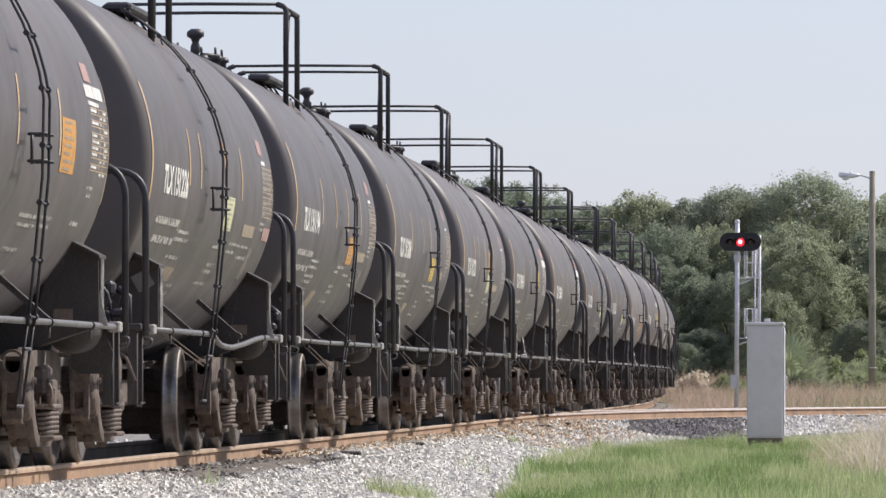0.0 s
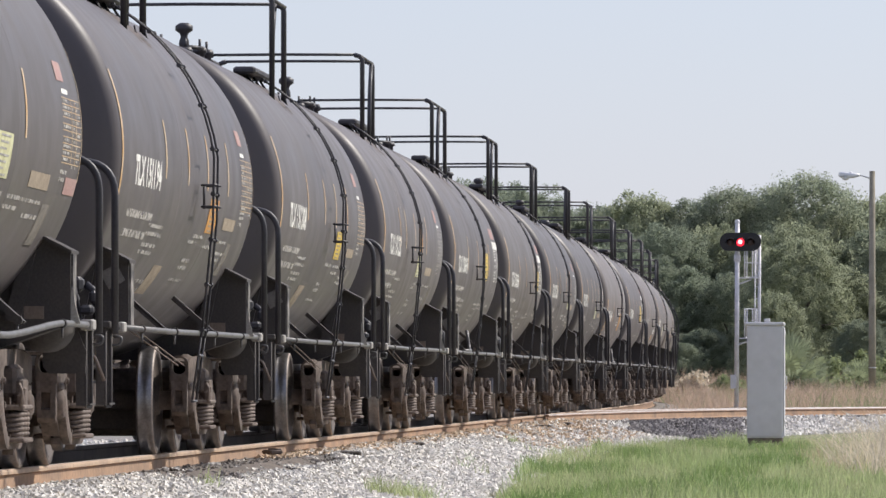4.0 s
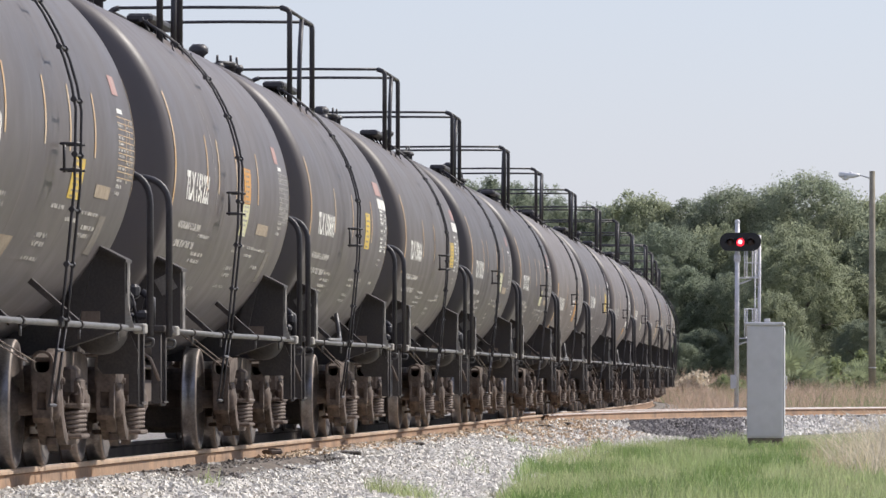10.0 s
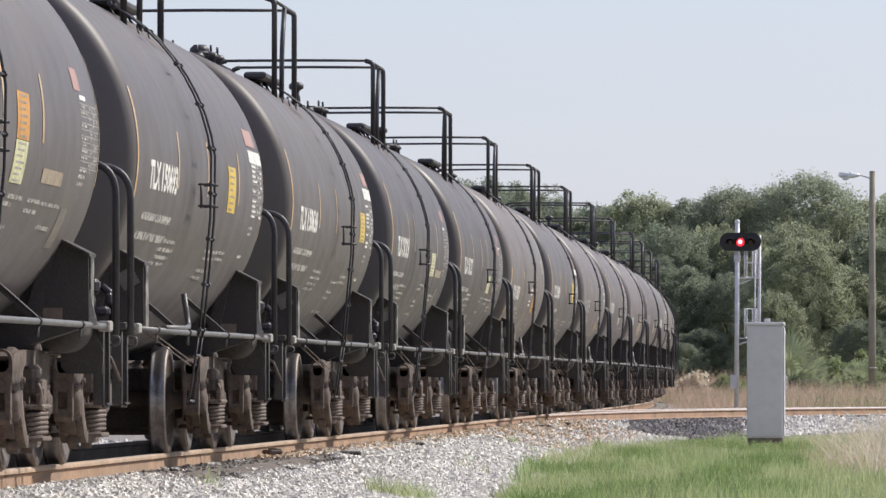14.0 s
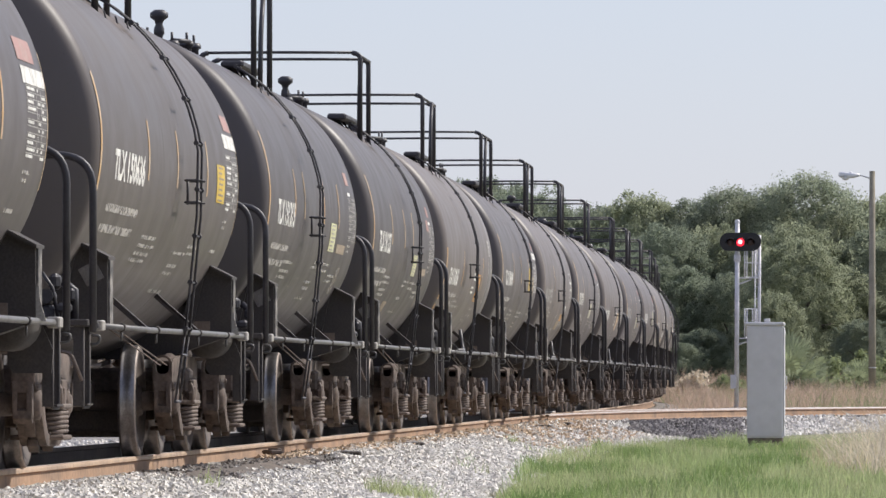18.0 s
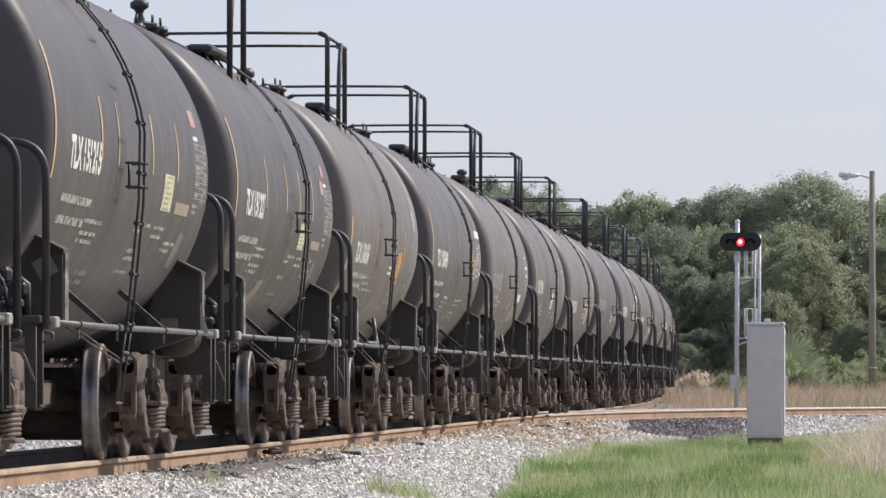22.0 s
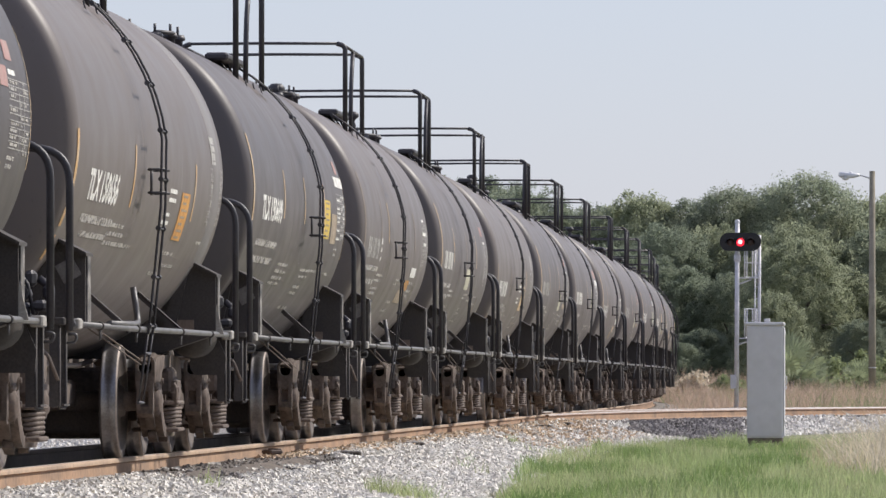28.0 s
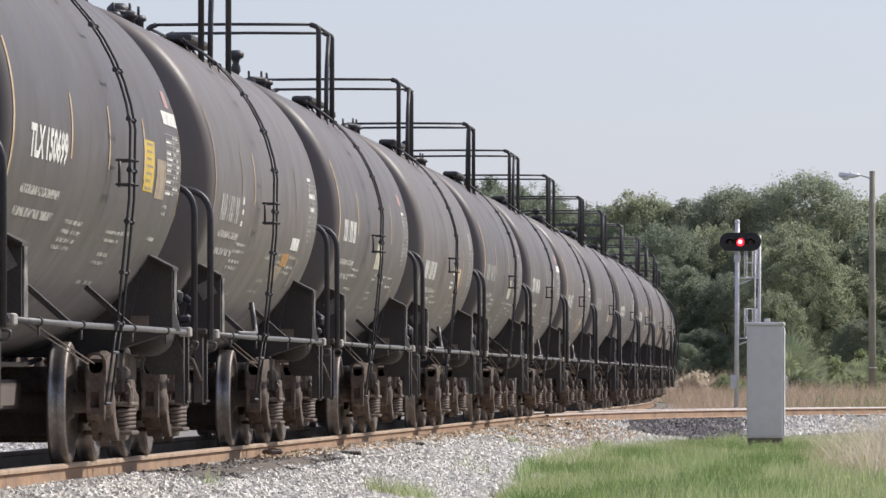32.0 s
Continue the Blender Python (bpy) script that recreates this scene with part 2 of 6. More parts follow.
def glow_material(name, colour, strength):
    mat = bpy.data.materials.new(name)
    mat.use_nodes = True
    b = mat.node_tree.nodes["Principled BSDF"]
    b.inputs["Base Color"].default_value = (*colour, 1)
    b.inputs["Emission Color"].default_value = (*colour, 1)
    b.inputs["Emission Strength"].default_value = strength
    return mat


REDCORE = glow_material("red_signal_light", (1.0, 0.12, 0.12), 9.0)
REDRING = glow_material("red_signal_halo_lens", (1.0, 0.02, 0.05), 1.6)

# ---------------------------------------------------------------- mesh helpers


class Shape:
    """A mesh in the making: vertices, faces and a material index for each face."""

    def __init__(self):
        self.v, self.f, self.m, self.smooth = [], [], [], []

    def add(self, verts, faces, mat=0, smooth=False):
        o = len(self.v)
        self.v += [tuple(p) for p in verts]
        self.f += [tuple(o + i for i in q) for q in faces]
        self.m += [mat] * len(faces)
        self.smooth += [smooth] * len(faces)
        return self

    def box(self, c, size, rot=None, mat=0, bevel=0.0):
        hx, hy, hz = (a / 2 for a in size)
        b = min(bevel, hx * 0.6, hy * 0.6, hz * 0.6)
        if not b:
            vs = [Vector((sx * hx, sy * hy, sz * hz)) for sx in (-1, 1) for sy in (-1, 1) for sz in (-1, 1)]
            fs = [(0, 1, 3, 2), (4, 6, 7, 5), (0, 4, 5, 1), (2, 3, 7, 6), (0, 2, 6, 4), (1, 5, 7, 3)]
            if rot:
                vs = [rot @ p for p in vs]
            return self.add([p + Vector(c) for p in vs], fs, mat)
        ring = [(-hx + b, -hy), (hx - b, -hy), (hx, -hy + b), (hx, hy - b), (hx - b, hy), (-hx + b, hy), (-hx, hy - b), (-hx, -hy + b)]
        k = [1 - b / hx, 1 - b / hy]
        vs = []
        for z, s in ((-hz, 0), (-hz + b, 1), (hz - b, 1), (hz, 0)):
            vs += [Vector((x * (1 if s else k[0]), y * (1 if s else k[1]), z)) for x, y in ring]
        fs = [tuple(range(7, -1, -1)), tuple(range(24, 32))]
        for r in range(3):
            fs += [(r * 8 + i, r * 8 + (i + 1) % 8, r * 8 + 8 + (i + 1) % 8, r * 8 + 8 + i) for i in range(8)]
        if rot:
            vs = [rot @ p for p in vs]
        return self.add([p + Vector(c) for p in vs], fs, mat)

    def tube(self, pts, r, n=8, mat=0, closed=False, caps=True):
        pts = [Vector(p) for p in pts]
        rs = r if isinstance(r, (list, tuple)) else [r] * len(pts)
        vs, fs, up = [], [], None
        for i, p in enumerate(pts):
            if closed:
                d = (pts[(i + 1) % len(pts)] - pts[i - 1]).normalized()
            else:
                d = (pts[min(i + 1, len(pts) - 1)] - pts[max(i - 1, 0)]).normalized()
            if up is None:
                up = Vector((0, 0, 1)) if abs(d.z) < 0.9 else Vector((1, 0, 0))
            a = d.cross(up).normalized()
            up = a.cross(d).normalized()
            vs += [p + rs[i] * (math.cos(2 * math.pi * j / n) * a + math.sin(2 * math.pi * j / n) * up) for j in range(n)]
        segs = len(pts) if closed else len(pts) - 1
        for i in range(segs):
            o, q = i * n, ((i + 1) % len(pts)) * n
            fs += [(o + j, o + (j + 1) % n, q + (j + 1) % n, q + j) for j in range(n)]
        self.add(vs, fs, mat, True)
        if caps and not closed:
            self.add(vs[:n], [tuple(range(n - 1, -1, -1))], mat)
            self.add(vs[-n:], [tuple(range(n))], mat)
        return self

    def prism(self, poly, axis, lo, hi, mat=0):
        """A polygon pushed along an axis: 'y' takes (x, z) points, 'x' takes (y, z) points, 'z' takes (x, y) points."""
        put = {"y": lambda p, d: (p[0], d, p[1]), "x": lambda p, d: (d, p[0], p[1]), "z": lambda p, d: (p[0], p[1], d)}[axis]
        n = len(poly)
        vs = [put(p, lo) for p in poly] + [put(p, hi) for p in poly]
        fs = [tuple(range(n)), tuple(range(2 * n - 1, n - 1, -1))]
        fs += [(i, i + n, (i + 1) % n + n, (i + 1) % n) for i in range(n)]
        return self.add(vs, fs, mat)

    def lathe(self, prof, centre, axis="z", n=24, mat=0, mats=None):
        """Turns (radius, height) pairs about an axis."""
        put = {"z": lambda a, b, h: (a, b, h), "y": lambda a, b, h: (b, h, a), "x": lambda a, b, h: (h, a, b)}[axis]
        c, vs = Vector(centre), []
        for r, h in prof:
            vs += [c + Vector(put(r * math.cos(2 * math.pi * j / n), r * math.sin(2 * math.pi * j / n), h)) for j in range(n)]
        for i in range(len(prof) - 1):
            fs = [(i * n + j, i * n + (j + 1) % n, (i + 1) * n + (j + 1) % n, (i + 1) * n + j) for j in range(n)]
            ring = vs[i * n:(i + 2) * n]
            self.add(ring, [tuple(q - i * n for q in f) for f in fs], mats[i] if mats else mat, True)
        return self

    def mesh(self, name, mats):
        me = bpy.data.meshes.new(name)
        me.from_pydata([tuple(p) for p in self.v], [], self.f)
        for m in mats:
            me.materials.append(m)
        me.polygons.foreach_set("material_index", self.m)
        me.polygons.foreach_set("use_smooth", self.smooth)
        bm = bmesh.new()
        bm.from_mesh(me)
        if len(bm.verts) < 20000:
            bmesh.ops.remove_doubles(bm, verts=bm.verts, dist=1e-5)
            bmesh.ops.recalc_face_normals(bm, faces=bm.faces)
        bm.to_mesh(me)
        bm.free()
        me.update()
        return me


def part(name, shape, mats, parent, label="", at=None):
    mats = mats if isinstance(mats, (list, tuple)) else [mats]
    ob = new(name, shape if isinstance(shape, bpy.types.Mesh) else shape.mesh(name, mats))
    ob.parent = parent
    if at is not None:
        ob.matrix_basis = at
    if label:
        ob["label"] = label
    return ob


def quick_mesh(name, verts, faces, mats, smooth=False):
    """A large mesh straight from arrays of vertices and of equal-sided faces."""
    me = bpy.data.meshes.new(name)
    verts, faces = np.asarray(verts, np.float32), np.asarray(faces, np.int32)
    me.vertices.add(len(verts))
    me.vertices.foreach_set("co", verts.ravel())
    k = faces.shape[1]
    me.loops.add(faces.size)
    me.loops.foreach_set("vertex_index", faces.ravel())
    me.polygons.add(len(faces))
    me.polygons.foreach_set("loop_start", np.arange(0, faces.size, k, dtype=np.int32))
    me.polygons.foreach_set("use_smooth", np.full(len(faces), smooth))
    for m in mats:
        me.materials.append(m)
    me.update(calc_edges=True)
    return me

# ---------------------------------------------------------------- the line: straight, then an easy bend to the left


GS = np.arange(-90.0, 471.0, 1.0)
_k = np.interp(GS, [80, 120, 160, 225, 260], [0.0, -0.00026, -0.00044, -0.00044, -0.003])
_h = 0.0584 + np.concatenate([[0], np.cumsum((_k[1:] + _k[:-1]) / 2)])
_dx, _dy = np.sin(_h), np.cos(_h)
GX = np.concatenate([[0], np.cumsum((_dx[1:] + _dx[:-1]) / 2)])
GY = np.concatenate([[0], np.cumsum((_dy[1:] + _dy[:-1]) / 2)])
GX += -3.291 - GX[90]
GY += 59.65 - GY[90]


def on_line(s, off=0.0):
    h = np.interp(s, GS, _h)
    return float(np.interp(s, GS, GX) + off * np.cos(h)), float(np.interp(s, GS, GY) - off * np.sin(h)), float(h)


def branch(l, off=0.0):
    """The other leg of the junction: it leaves the line and bends ever harder to the right."""
    ls = np.arange(0, l + 0.5, 0.5)
    h = 0.0592 + radians(22.5) * (ls / 56.0) ** 2
    x0, y0, _ = on_line(BRANCH_S)
    x, y = x0 + np.sum(np.sin(h[1:])) * 0.5, y0 + np.sum(np.cos(h[1:])) * 0.5
    return x + off * math.cos(h[-1]), y - off * math.sin(h[-1]), float(h[-1])


BRANCH_S = 60.5

# ---------------------------------------------------------------- ground


def ground_height(x, y):
    """Flat field a little below the rails; the track bed stands on it."""
    return -0.50 + 0.04 * noise.noise((x * 0.05, y * 0.05, 0.3)) + 0.02 * noise.noise((x * 0.4, y * 0.4, 2.0))


def build_ground():
    xs = np.concatenate([[-2500, -900, -300, -120], np.arange(-60, 61, 3.0), [120, 300, 900, 2500]])
    ys = np.concatenate([[-2500, -600, -100, -20], np.arange(0, 331, 3.0), [420, 600, 1200, 3500]])
    vs = [(x, y, ground_height(x, y)) for y in ys for x in xs]
    n = len(xs)
    fs = [(j * n + i, j * n + i + 1, (j + 1) * n + i + 1, (j + 1) * n + i) for j in range(len(ys) - 1) for i in range(n - 1)]
    ob = new("ground", quick_mesh("ground", vs, fs, [DIRT], True))
    tagged(ob, "flat field of sandy soil with patchy green and dry grass", "ground", kind="structure")


def bed_profile(o, sunk=0.0):
    """Height of the ballast at a distance o from the centre line; sunk lowers its shoulder beside the rail."""
    a = abs(o)
    return -(sunk if 0.74 < a < 1.5 else 0.0) + float(np.interp(a, [0, 0.74, 0.92, 1.30, 1.60, 2.0, 2.75, 3.4, 9.0], [-0.20, -0.20, -0.135, -0.15, -0.21, -0.29, -0.42, -0.53, -0.60]))


def build_bed(name, line, lo, hi, step, half=3.4, left=3.4):
    offs = [-left, -half + 0.1, -2.6, -2.0, -1.6, -1.3, -0.92, -0.74, 0.0, 0.74, 0.92, 1.3, 1.6, 2.0, 2.6, half]
    vs, fs, n = [], [], len(offs)
    ss = np.arange(lo, hi + 0.01, step)
    for s in ss:
        for o in offs:
            x, y, _ = line(float(s), o)
            vs.append((x, y, (bed_profile(o, 0.05 if line is branch else 0.0) if o > -3 else max(-0.44, bed_profile(o))) - 0.03 + 0.015 * noise.noise((x * 2.0, y * 0.6, 5.0))))
    fs = [(j * n + i, j * n + i + 1, (j + 1) * n + i + 1, (j + 1) * n + i) for j in range(len(ss) - 1) for i in range(n - 1)]
    ob = new(name, quick_mesh(name, vs, fs, [BALLASTBED], True))
    tagged(ob, "bed of crushed limestone under the rails, darkened to shade the stone gaps", "ballast bed", kind="structure")


RAIL_PROFILE = [(-0.070, -0.178), (0.070, -0.178), (0.070, -0.168), (0.012, -0.150), (0.010, -0.048), (0.036, -0.036), (0.036, -0.016),
                (0.030, 0.0), (-0.030, 0.0), (-0.036, -0.006), (-0.036, -0.036), (-0.010, -0.048), (-0.012, -0.150), (-0.070, -0.168)]


def build_rail(line, off, lo, hi, step, label, side=None, head=None):
    sh = Shape()
    n, rings = len(RAIL_PROFILE), []
    for s in np.arange(lo, hi + 0.01, step):
        x, y, h = line(float(s), off)
        rings.append([(x + a * math.cos(h), y - a * math.sin(h), z) for a, z in RAIL_PROFILE])
    for r in range(len(rings) - 1):
        for j in range(n):
            k = (j + 1) % n
            sh.add([rings[r][j], rings[r][k], rings[r + 1][k], rings[r + 1][j]], [(0, 1, 2, 3)], 1 if j == 7 or (j == 6 and head) else 2 if j in (5, 6, 8, 9) else 0)
    for ring in (rings[0], rings[-1]):
        sh.add(ring, [tuple(range(n))], 0)
    ob = new("rail", sh.mesh("rail", [side or RAILSIDE, RAILTOP, head or (RAILHEAD if side is not RAILSHADED else RAILSHADED)]))
    return tagged(ob, label, "rail", "track rails", "structure")


def strip(name, line, lo, hi, step, offs, level, mat, label):
    """A thin uneven layer that lies on the ballast along a line; its outer edge wanders."""
    vs, n = [], len(offs)
    ss = np.arange(lo, hi + 0.01, step)
    for s in ss:
        fade = min(1.0, (s - lo) / 4 + 0.02, (hi - s) / 4 + 0.02)
        for i, o in enumerate(offs):
            oo = offs[0] + (o - offs[0]) * (0.65 + 0.35 * fade + 0.3 * noise.noise((s * 0.45, i * 0.2, 7.0)) if level is not None and offs[0] > 0 else 1.0)
            x, y, _ = line(float(s), oo)
            z = (level if level is not None else bed_profile(oo) - 0.012) + 0.008 * noise.noise((x * 3.0, y * 1.2, 2.0))
            vs.append((x, y, max(z, -0.49) if level is None else z - (0.10 if i == n - 1 and offs[0] > 0 else 0)))
    fs = [(j * n + i, j * n + i + 1, (j + 1) * n + i + 1, (j + 1) * n + i) for j in range(len(ss) - 1) for i in range(n - 1)]
    return tagged(new(name, quick_mesh(name, vs, fs, [mat], True)), label, "ballast bed", kind="structure")


def build_track():
    build_ground()
    build_bed("ballast_bed", on_line, -88, 470, 3.0, left=26.0)
    build_bed("ballast_bed_branch", branch, 8, 140, 3.0)
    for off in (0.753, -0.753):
        build_rail(on_line, off, -88, 470, 3.0, "rust-brown steel rail with a worn pale head" if off > 0 else "brown rail under the train, coloured darker for its shade", RAILSIDE if off > 0 else RAILSHADED)
    for off in (0.753, -0.753):
        build_rail(branch, off, 14 if off > 0 else 22, 138, 2.0, "rust-brown rail of the leg that bends away", None, BRANCHHEAD)
    strip("oily_ballast", on_line, -88, 112, 2.0, (-1.5, -0.7, 0.0, 0.68), -0.190, INNERBED, "dark ballast between the rails")
    strip("mud_patch", on_line, -3, 15.5, 0.3, (0.79, 1.05, 1.35, 1.66), -0.128, MUD, "dried grey mud that fouls the ballast by the rail")
    # joint bars on the near rail
    for s in (55.0, 67.0):
        sh = Shape()
        sh.box((0, 0.028, -0.095), (0.9, 0.03, 0.085), bevel=0.008)
        for i in range(6):
            sh.lathe([(0.0, 0.012), (0.016, 0.010), (0.018, 0.0)], (-0.37 + 0.148 * i, 0.043, -0.095), "y", 6)
        x, y, h = on_line(s, 0.753)
        ob = new("joint_bar", sh.mesh("joint_bar", [RAILSIDE]))
        ob.matrix_world = Matrix.Translation((x, y, 0)) @ Matrix.Rotation(-h - math.pi / 2, 4, "Z")
        tagged(ob, "rusty bolted joint bar on the rail web", "joint bar", "joint bars", "structure")


def in_mud(x, y):
    o, t = line_offset(x, y), np.interp(y, GY, GS)
    return 0.7 < o < 1.52 + 0.22 * noise.noise((t * 0.6, 0.0, 3.0)) and -2 < t < 14.5 and noise.noise((x * 4.0, y * 1.2, 8.0)) < 0.35


def in_rust(x, y):
    o, t = line_offset(x, y), np.interp(y, GY, GS)
    return 0.8 < o < float(np.interp(t, [18, 46, 60], [1.0, 1.45, 2.2])) and 18 < t < 84 and noise.noise((x * 2.0, y * 0.5, 11.0)) > 0.0


def build_scrap():
    x, y, _ = on_line(11.6, 0.93)
    scrap = tagged(new("timber_scrap"), "short charred timber scrap lying in the mud", "timber")
    sh = Shape().box((0, 0, 0), (0.14, 0.20, 0.045), bevel=0.012)
    scrap.matrix_basis = Matrix.Translation((x, y, -0.080)) @ Matrix.Rotation(0.5, 4, "Z")
    part("wood", sh, SOOT, scrap)
    part("splinter", Shape().box((0.04, 0.03, 0.025), (0.05, 0.2, 0.02), bevel=0.005), SOOT, scrap)


def build_ties():
    """Timber ties, the nearest as pieces under one track thing, with a spike plate on each end."""
    track = tagged(new("track_ties"), "row of weathered timber cross ties bedded in ballast", "railroad ties", kind="structure")
    rnd = random.Random(4)
    block = Shape().box((0, 0, 0), (2.6, 0.23, 0.17), bevel=0.012).mesh("tie", [TIE])
    for i in range(235):
        s = -22 + i * 0.53
        x, y, h = on_line(s, rnd.uniform(-0.05, 0.05))
        part("tie", block, TIE, track, at=Matrix.Translation((x, y, -0.263 + rnd.uniform(-0.008, 0.006))) @ Matrix.Rotation(-h + rnd.uniform(-0.02, 0.02), 4, "Z"))
    far = Shape()
    for i in range(485):
        s = -22 + (235 + i) * 0.53
        x, y, h = on_line(s)
        far.box((x, y, -0.263), (2.6, 0.23, 0.17), Matrix.Rotation(-h, 3, "Z"))
    for i in range(150):
        x, y, h = branch(24 + i * 0.6)
        far.box((x, y, -0.265), (2.7, 0.23, 0.17), Matrix.Rotation(-h, 3, "Z"))
    tagged(part("far_ties", far, TIE, track), kind="stuff")
    # long switch timbers that stick out beside the near rail
    for s, w in ((16.0, 0.3), (27.0, 0.3), (62.0, 0.35), (70.0, 0.3)):
        x, y, h = on_line(s, 1.2)
        part("tie", Shape().box((0, 0, 0), (0.6, w, 0.17), bevel=0.015), TIE, track,
             at=Matrix.Translation((x, y, -0.200)) @ Matrix.Rotation(-h + 0.03, 4, "Z"))


def scatter_stones(name, line, bands, seed, label, mat=None, keep=None, blocky=False):
    """Broken stones, one mesh: each an uneven eight-faced shard, or a rough block."""
    rng = np.random.default_rng(seed)
    base = 1.3 * np.array([(1, 0, 0), (-1, 0, 0), (0, 1, 0), (0, -1, 0), (0, 0, 1), (0, 0, -1)], float)
    tris = np.array([(0, 2, 4), (2, 1, 4), (1, 3, 4), (3, 0, 4), (2, 0, 5), (1, 2, 5), (3, 1, 5), (0, 3, 5)])
    if blocky:
        base = 0.82 * np.array([(a, b, c) for a in (-1, 1) for b in (-1, 1) for c in (-1, 1)], float)
        tris = np.array([(0, 1, 3), (0, 3, 2), (4, 6, 7), (4, 7, 5), (0, 4, 5), (0, 5, 1), (2, 3, 7), (2, 7, 6), (0, 2, 6), (0, 6, 4), (1, 5, 7), (1, 7, 3)])
    corners = len(base)
    V, F, o = [], [], 0
    for s0, s1, o0, o1, count, size in bands:
        ss, oo = rng.uniform(s0, s1, count), rng.uniform(o0, o1, count)
        sz = size * rng.uniform(0.6, 1.35, (count, 1)) * rng.uniform(0.65, 1.2, (count, 3))
        pts = base[None] * (sz / 2)[:, None, :] + rng.normal(0, 0.10 if blocky else 0.17, (count, corners, 3)) * sz[:, None, :]
        q = rng.normal(size=(count, 4))
        q /= np.linalg.norm(q, axis=1, keepdims=True)
        w, x, y, z = q.T
        rot = np.stack([1 - 2 * (y * y + z * z), 2 * (x * y - z * w), 2 * (x * z + y * w), 2 * (x * y + z * w), 1 - 2 * (x * x + z * z), 2 * (y * z - x * w),
                        2 * (x * z - y * w), 2 * (y * z + x * w), 1 - 2 * (x * x + y * y)], 1).reshape(-1, 3, 3)
        pts = np.einsum("nij,nkj->nki", rot, pts)
        grid = np.arange(s0, s1 + 1.0, 1.0)
        lx = np.array([line(float(g)) for g in grid])
        cx, cy, hh = (np.interp(ss, grid, lx[:, i]) for i in range(3))
        px, py = cx + oo * np.cos(hh), cy - oo * np.sin(hh)
        pz = np.interp(np.abs(oo), [0, 0.74, 0.92, 1.30, 1.60, 2.0, 2.75, 3.4, 5], [-0.20, -0.20, -0.135, -0.15, -0.21, -0.29, -0.42, -0.47, -0.47]) + rng.uniform(-0.03, 0.012, count)
        if line is branch:
            pz = pz - 0.055 * (np.abs(oo) < 1.6)
        ctr = np.stack([px, py, pz], 1)
        if keep is not None:
            ok = np.array([keep(a, b) for a, b in zip(px, py)])
            pts, ctr, count = pts[ok], ctr[ok], int(ok.sum())
        V.append((pts + ctr[:, None]).reshape(-1, 3))
        F.append((tris[None] + corners * np.arange(count)[:, None, None]).reshape(-1, 3) + o)
        o += corners * count
    ob = new(name, quick_mesh(name, np.concatenate(V), np.concatenate(F), [mat or STONE]))
    return tagged(ob, label, "ballast", kind="stuff")


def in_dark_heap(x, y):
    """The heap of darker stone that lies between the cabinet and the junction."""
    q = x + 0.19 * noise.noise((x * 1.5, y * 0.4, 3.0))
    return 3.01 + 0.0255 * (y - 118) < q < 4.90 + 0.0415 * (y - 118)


def blades(name, spots, heights, width, mats, seed, lean=0.35, label="", category="grass"):
    """Grass: each blade is two bent quads that narrow to the tip."""
    rng = np.random.default_rng(seed)
    n = len(spots)
    spots, heights = np.asarray(spots, float), np.asarray(heights, float)
    a = rng.uniform(0, 2 * math.pi, n)
    la = rng.uniform(0, 2 * math.pi, n)
    ln = rng.uniform(0.05, lean, n) * heights
    side = np.stack([np.cos(a), np.sin(a), 0 * a], 1) * (width * rng.uniform(0.6, 1.3, n))[:, None] / 2
    bend = np.stack([np.cos(la) * ln, np.sin(la) * ln, 0 * ln], 1)
    up = np.stack([0 * a, 0 * a, heights], 1)
    lv = [spots - side, spots + side, spots + up * 0.55 + bend * 0.35 + side * 0.8, spots + up * 0.55 + bend * 0.35 - side * 0.8,
          spots + up + bend + side * 0.15, spots + up + bend - side * 0.15]
    V = np.stack(lv, 1).reshape(-1, 3)
    q = np.array([(0, 1, 2, 3), (3, 2, 4, 5)])
    F = (q[None] + 6 * np.arange(n)[:, None, None]).reshape(-1, 4)
    ob = new(name, quick_mesh(name, V, F, mats))
    return tagged(ob, label, category, kind="stuff")


def spots_in(rng, count, x0, x1, y0, y1, keep):
    out = []
    while len(out) < count:
        xy = np.stack([rng.uniform(x0, x1, count), rng.uniform(y0, y1, count)], 1)
        out += [p for p in xy if keep(p[0], p[1])]
    return np.array(out[:count])


def line_offset(x, y):
    """Signed distance of a spot from the line, for the stretch near the camera."""
    s = np.interp(y, GY, GS)
    return (x - np.interp(s, GS, GX)) * math.cos(np.interp(s, GS, _h))


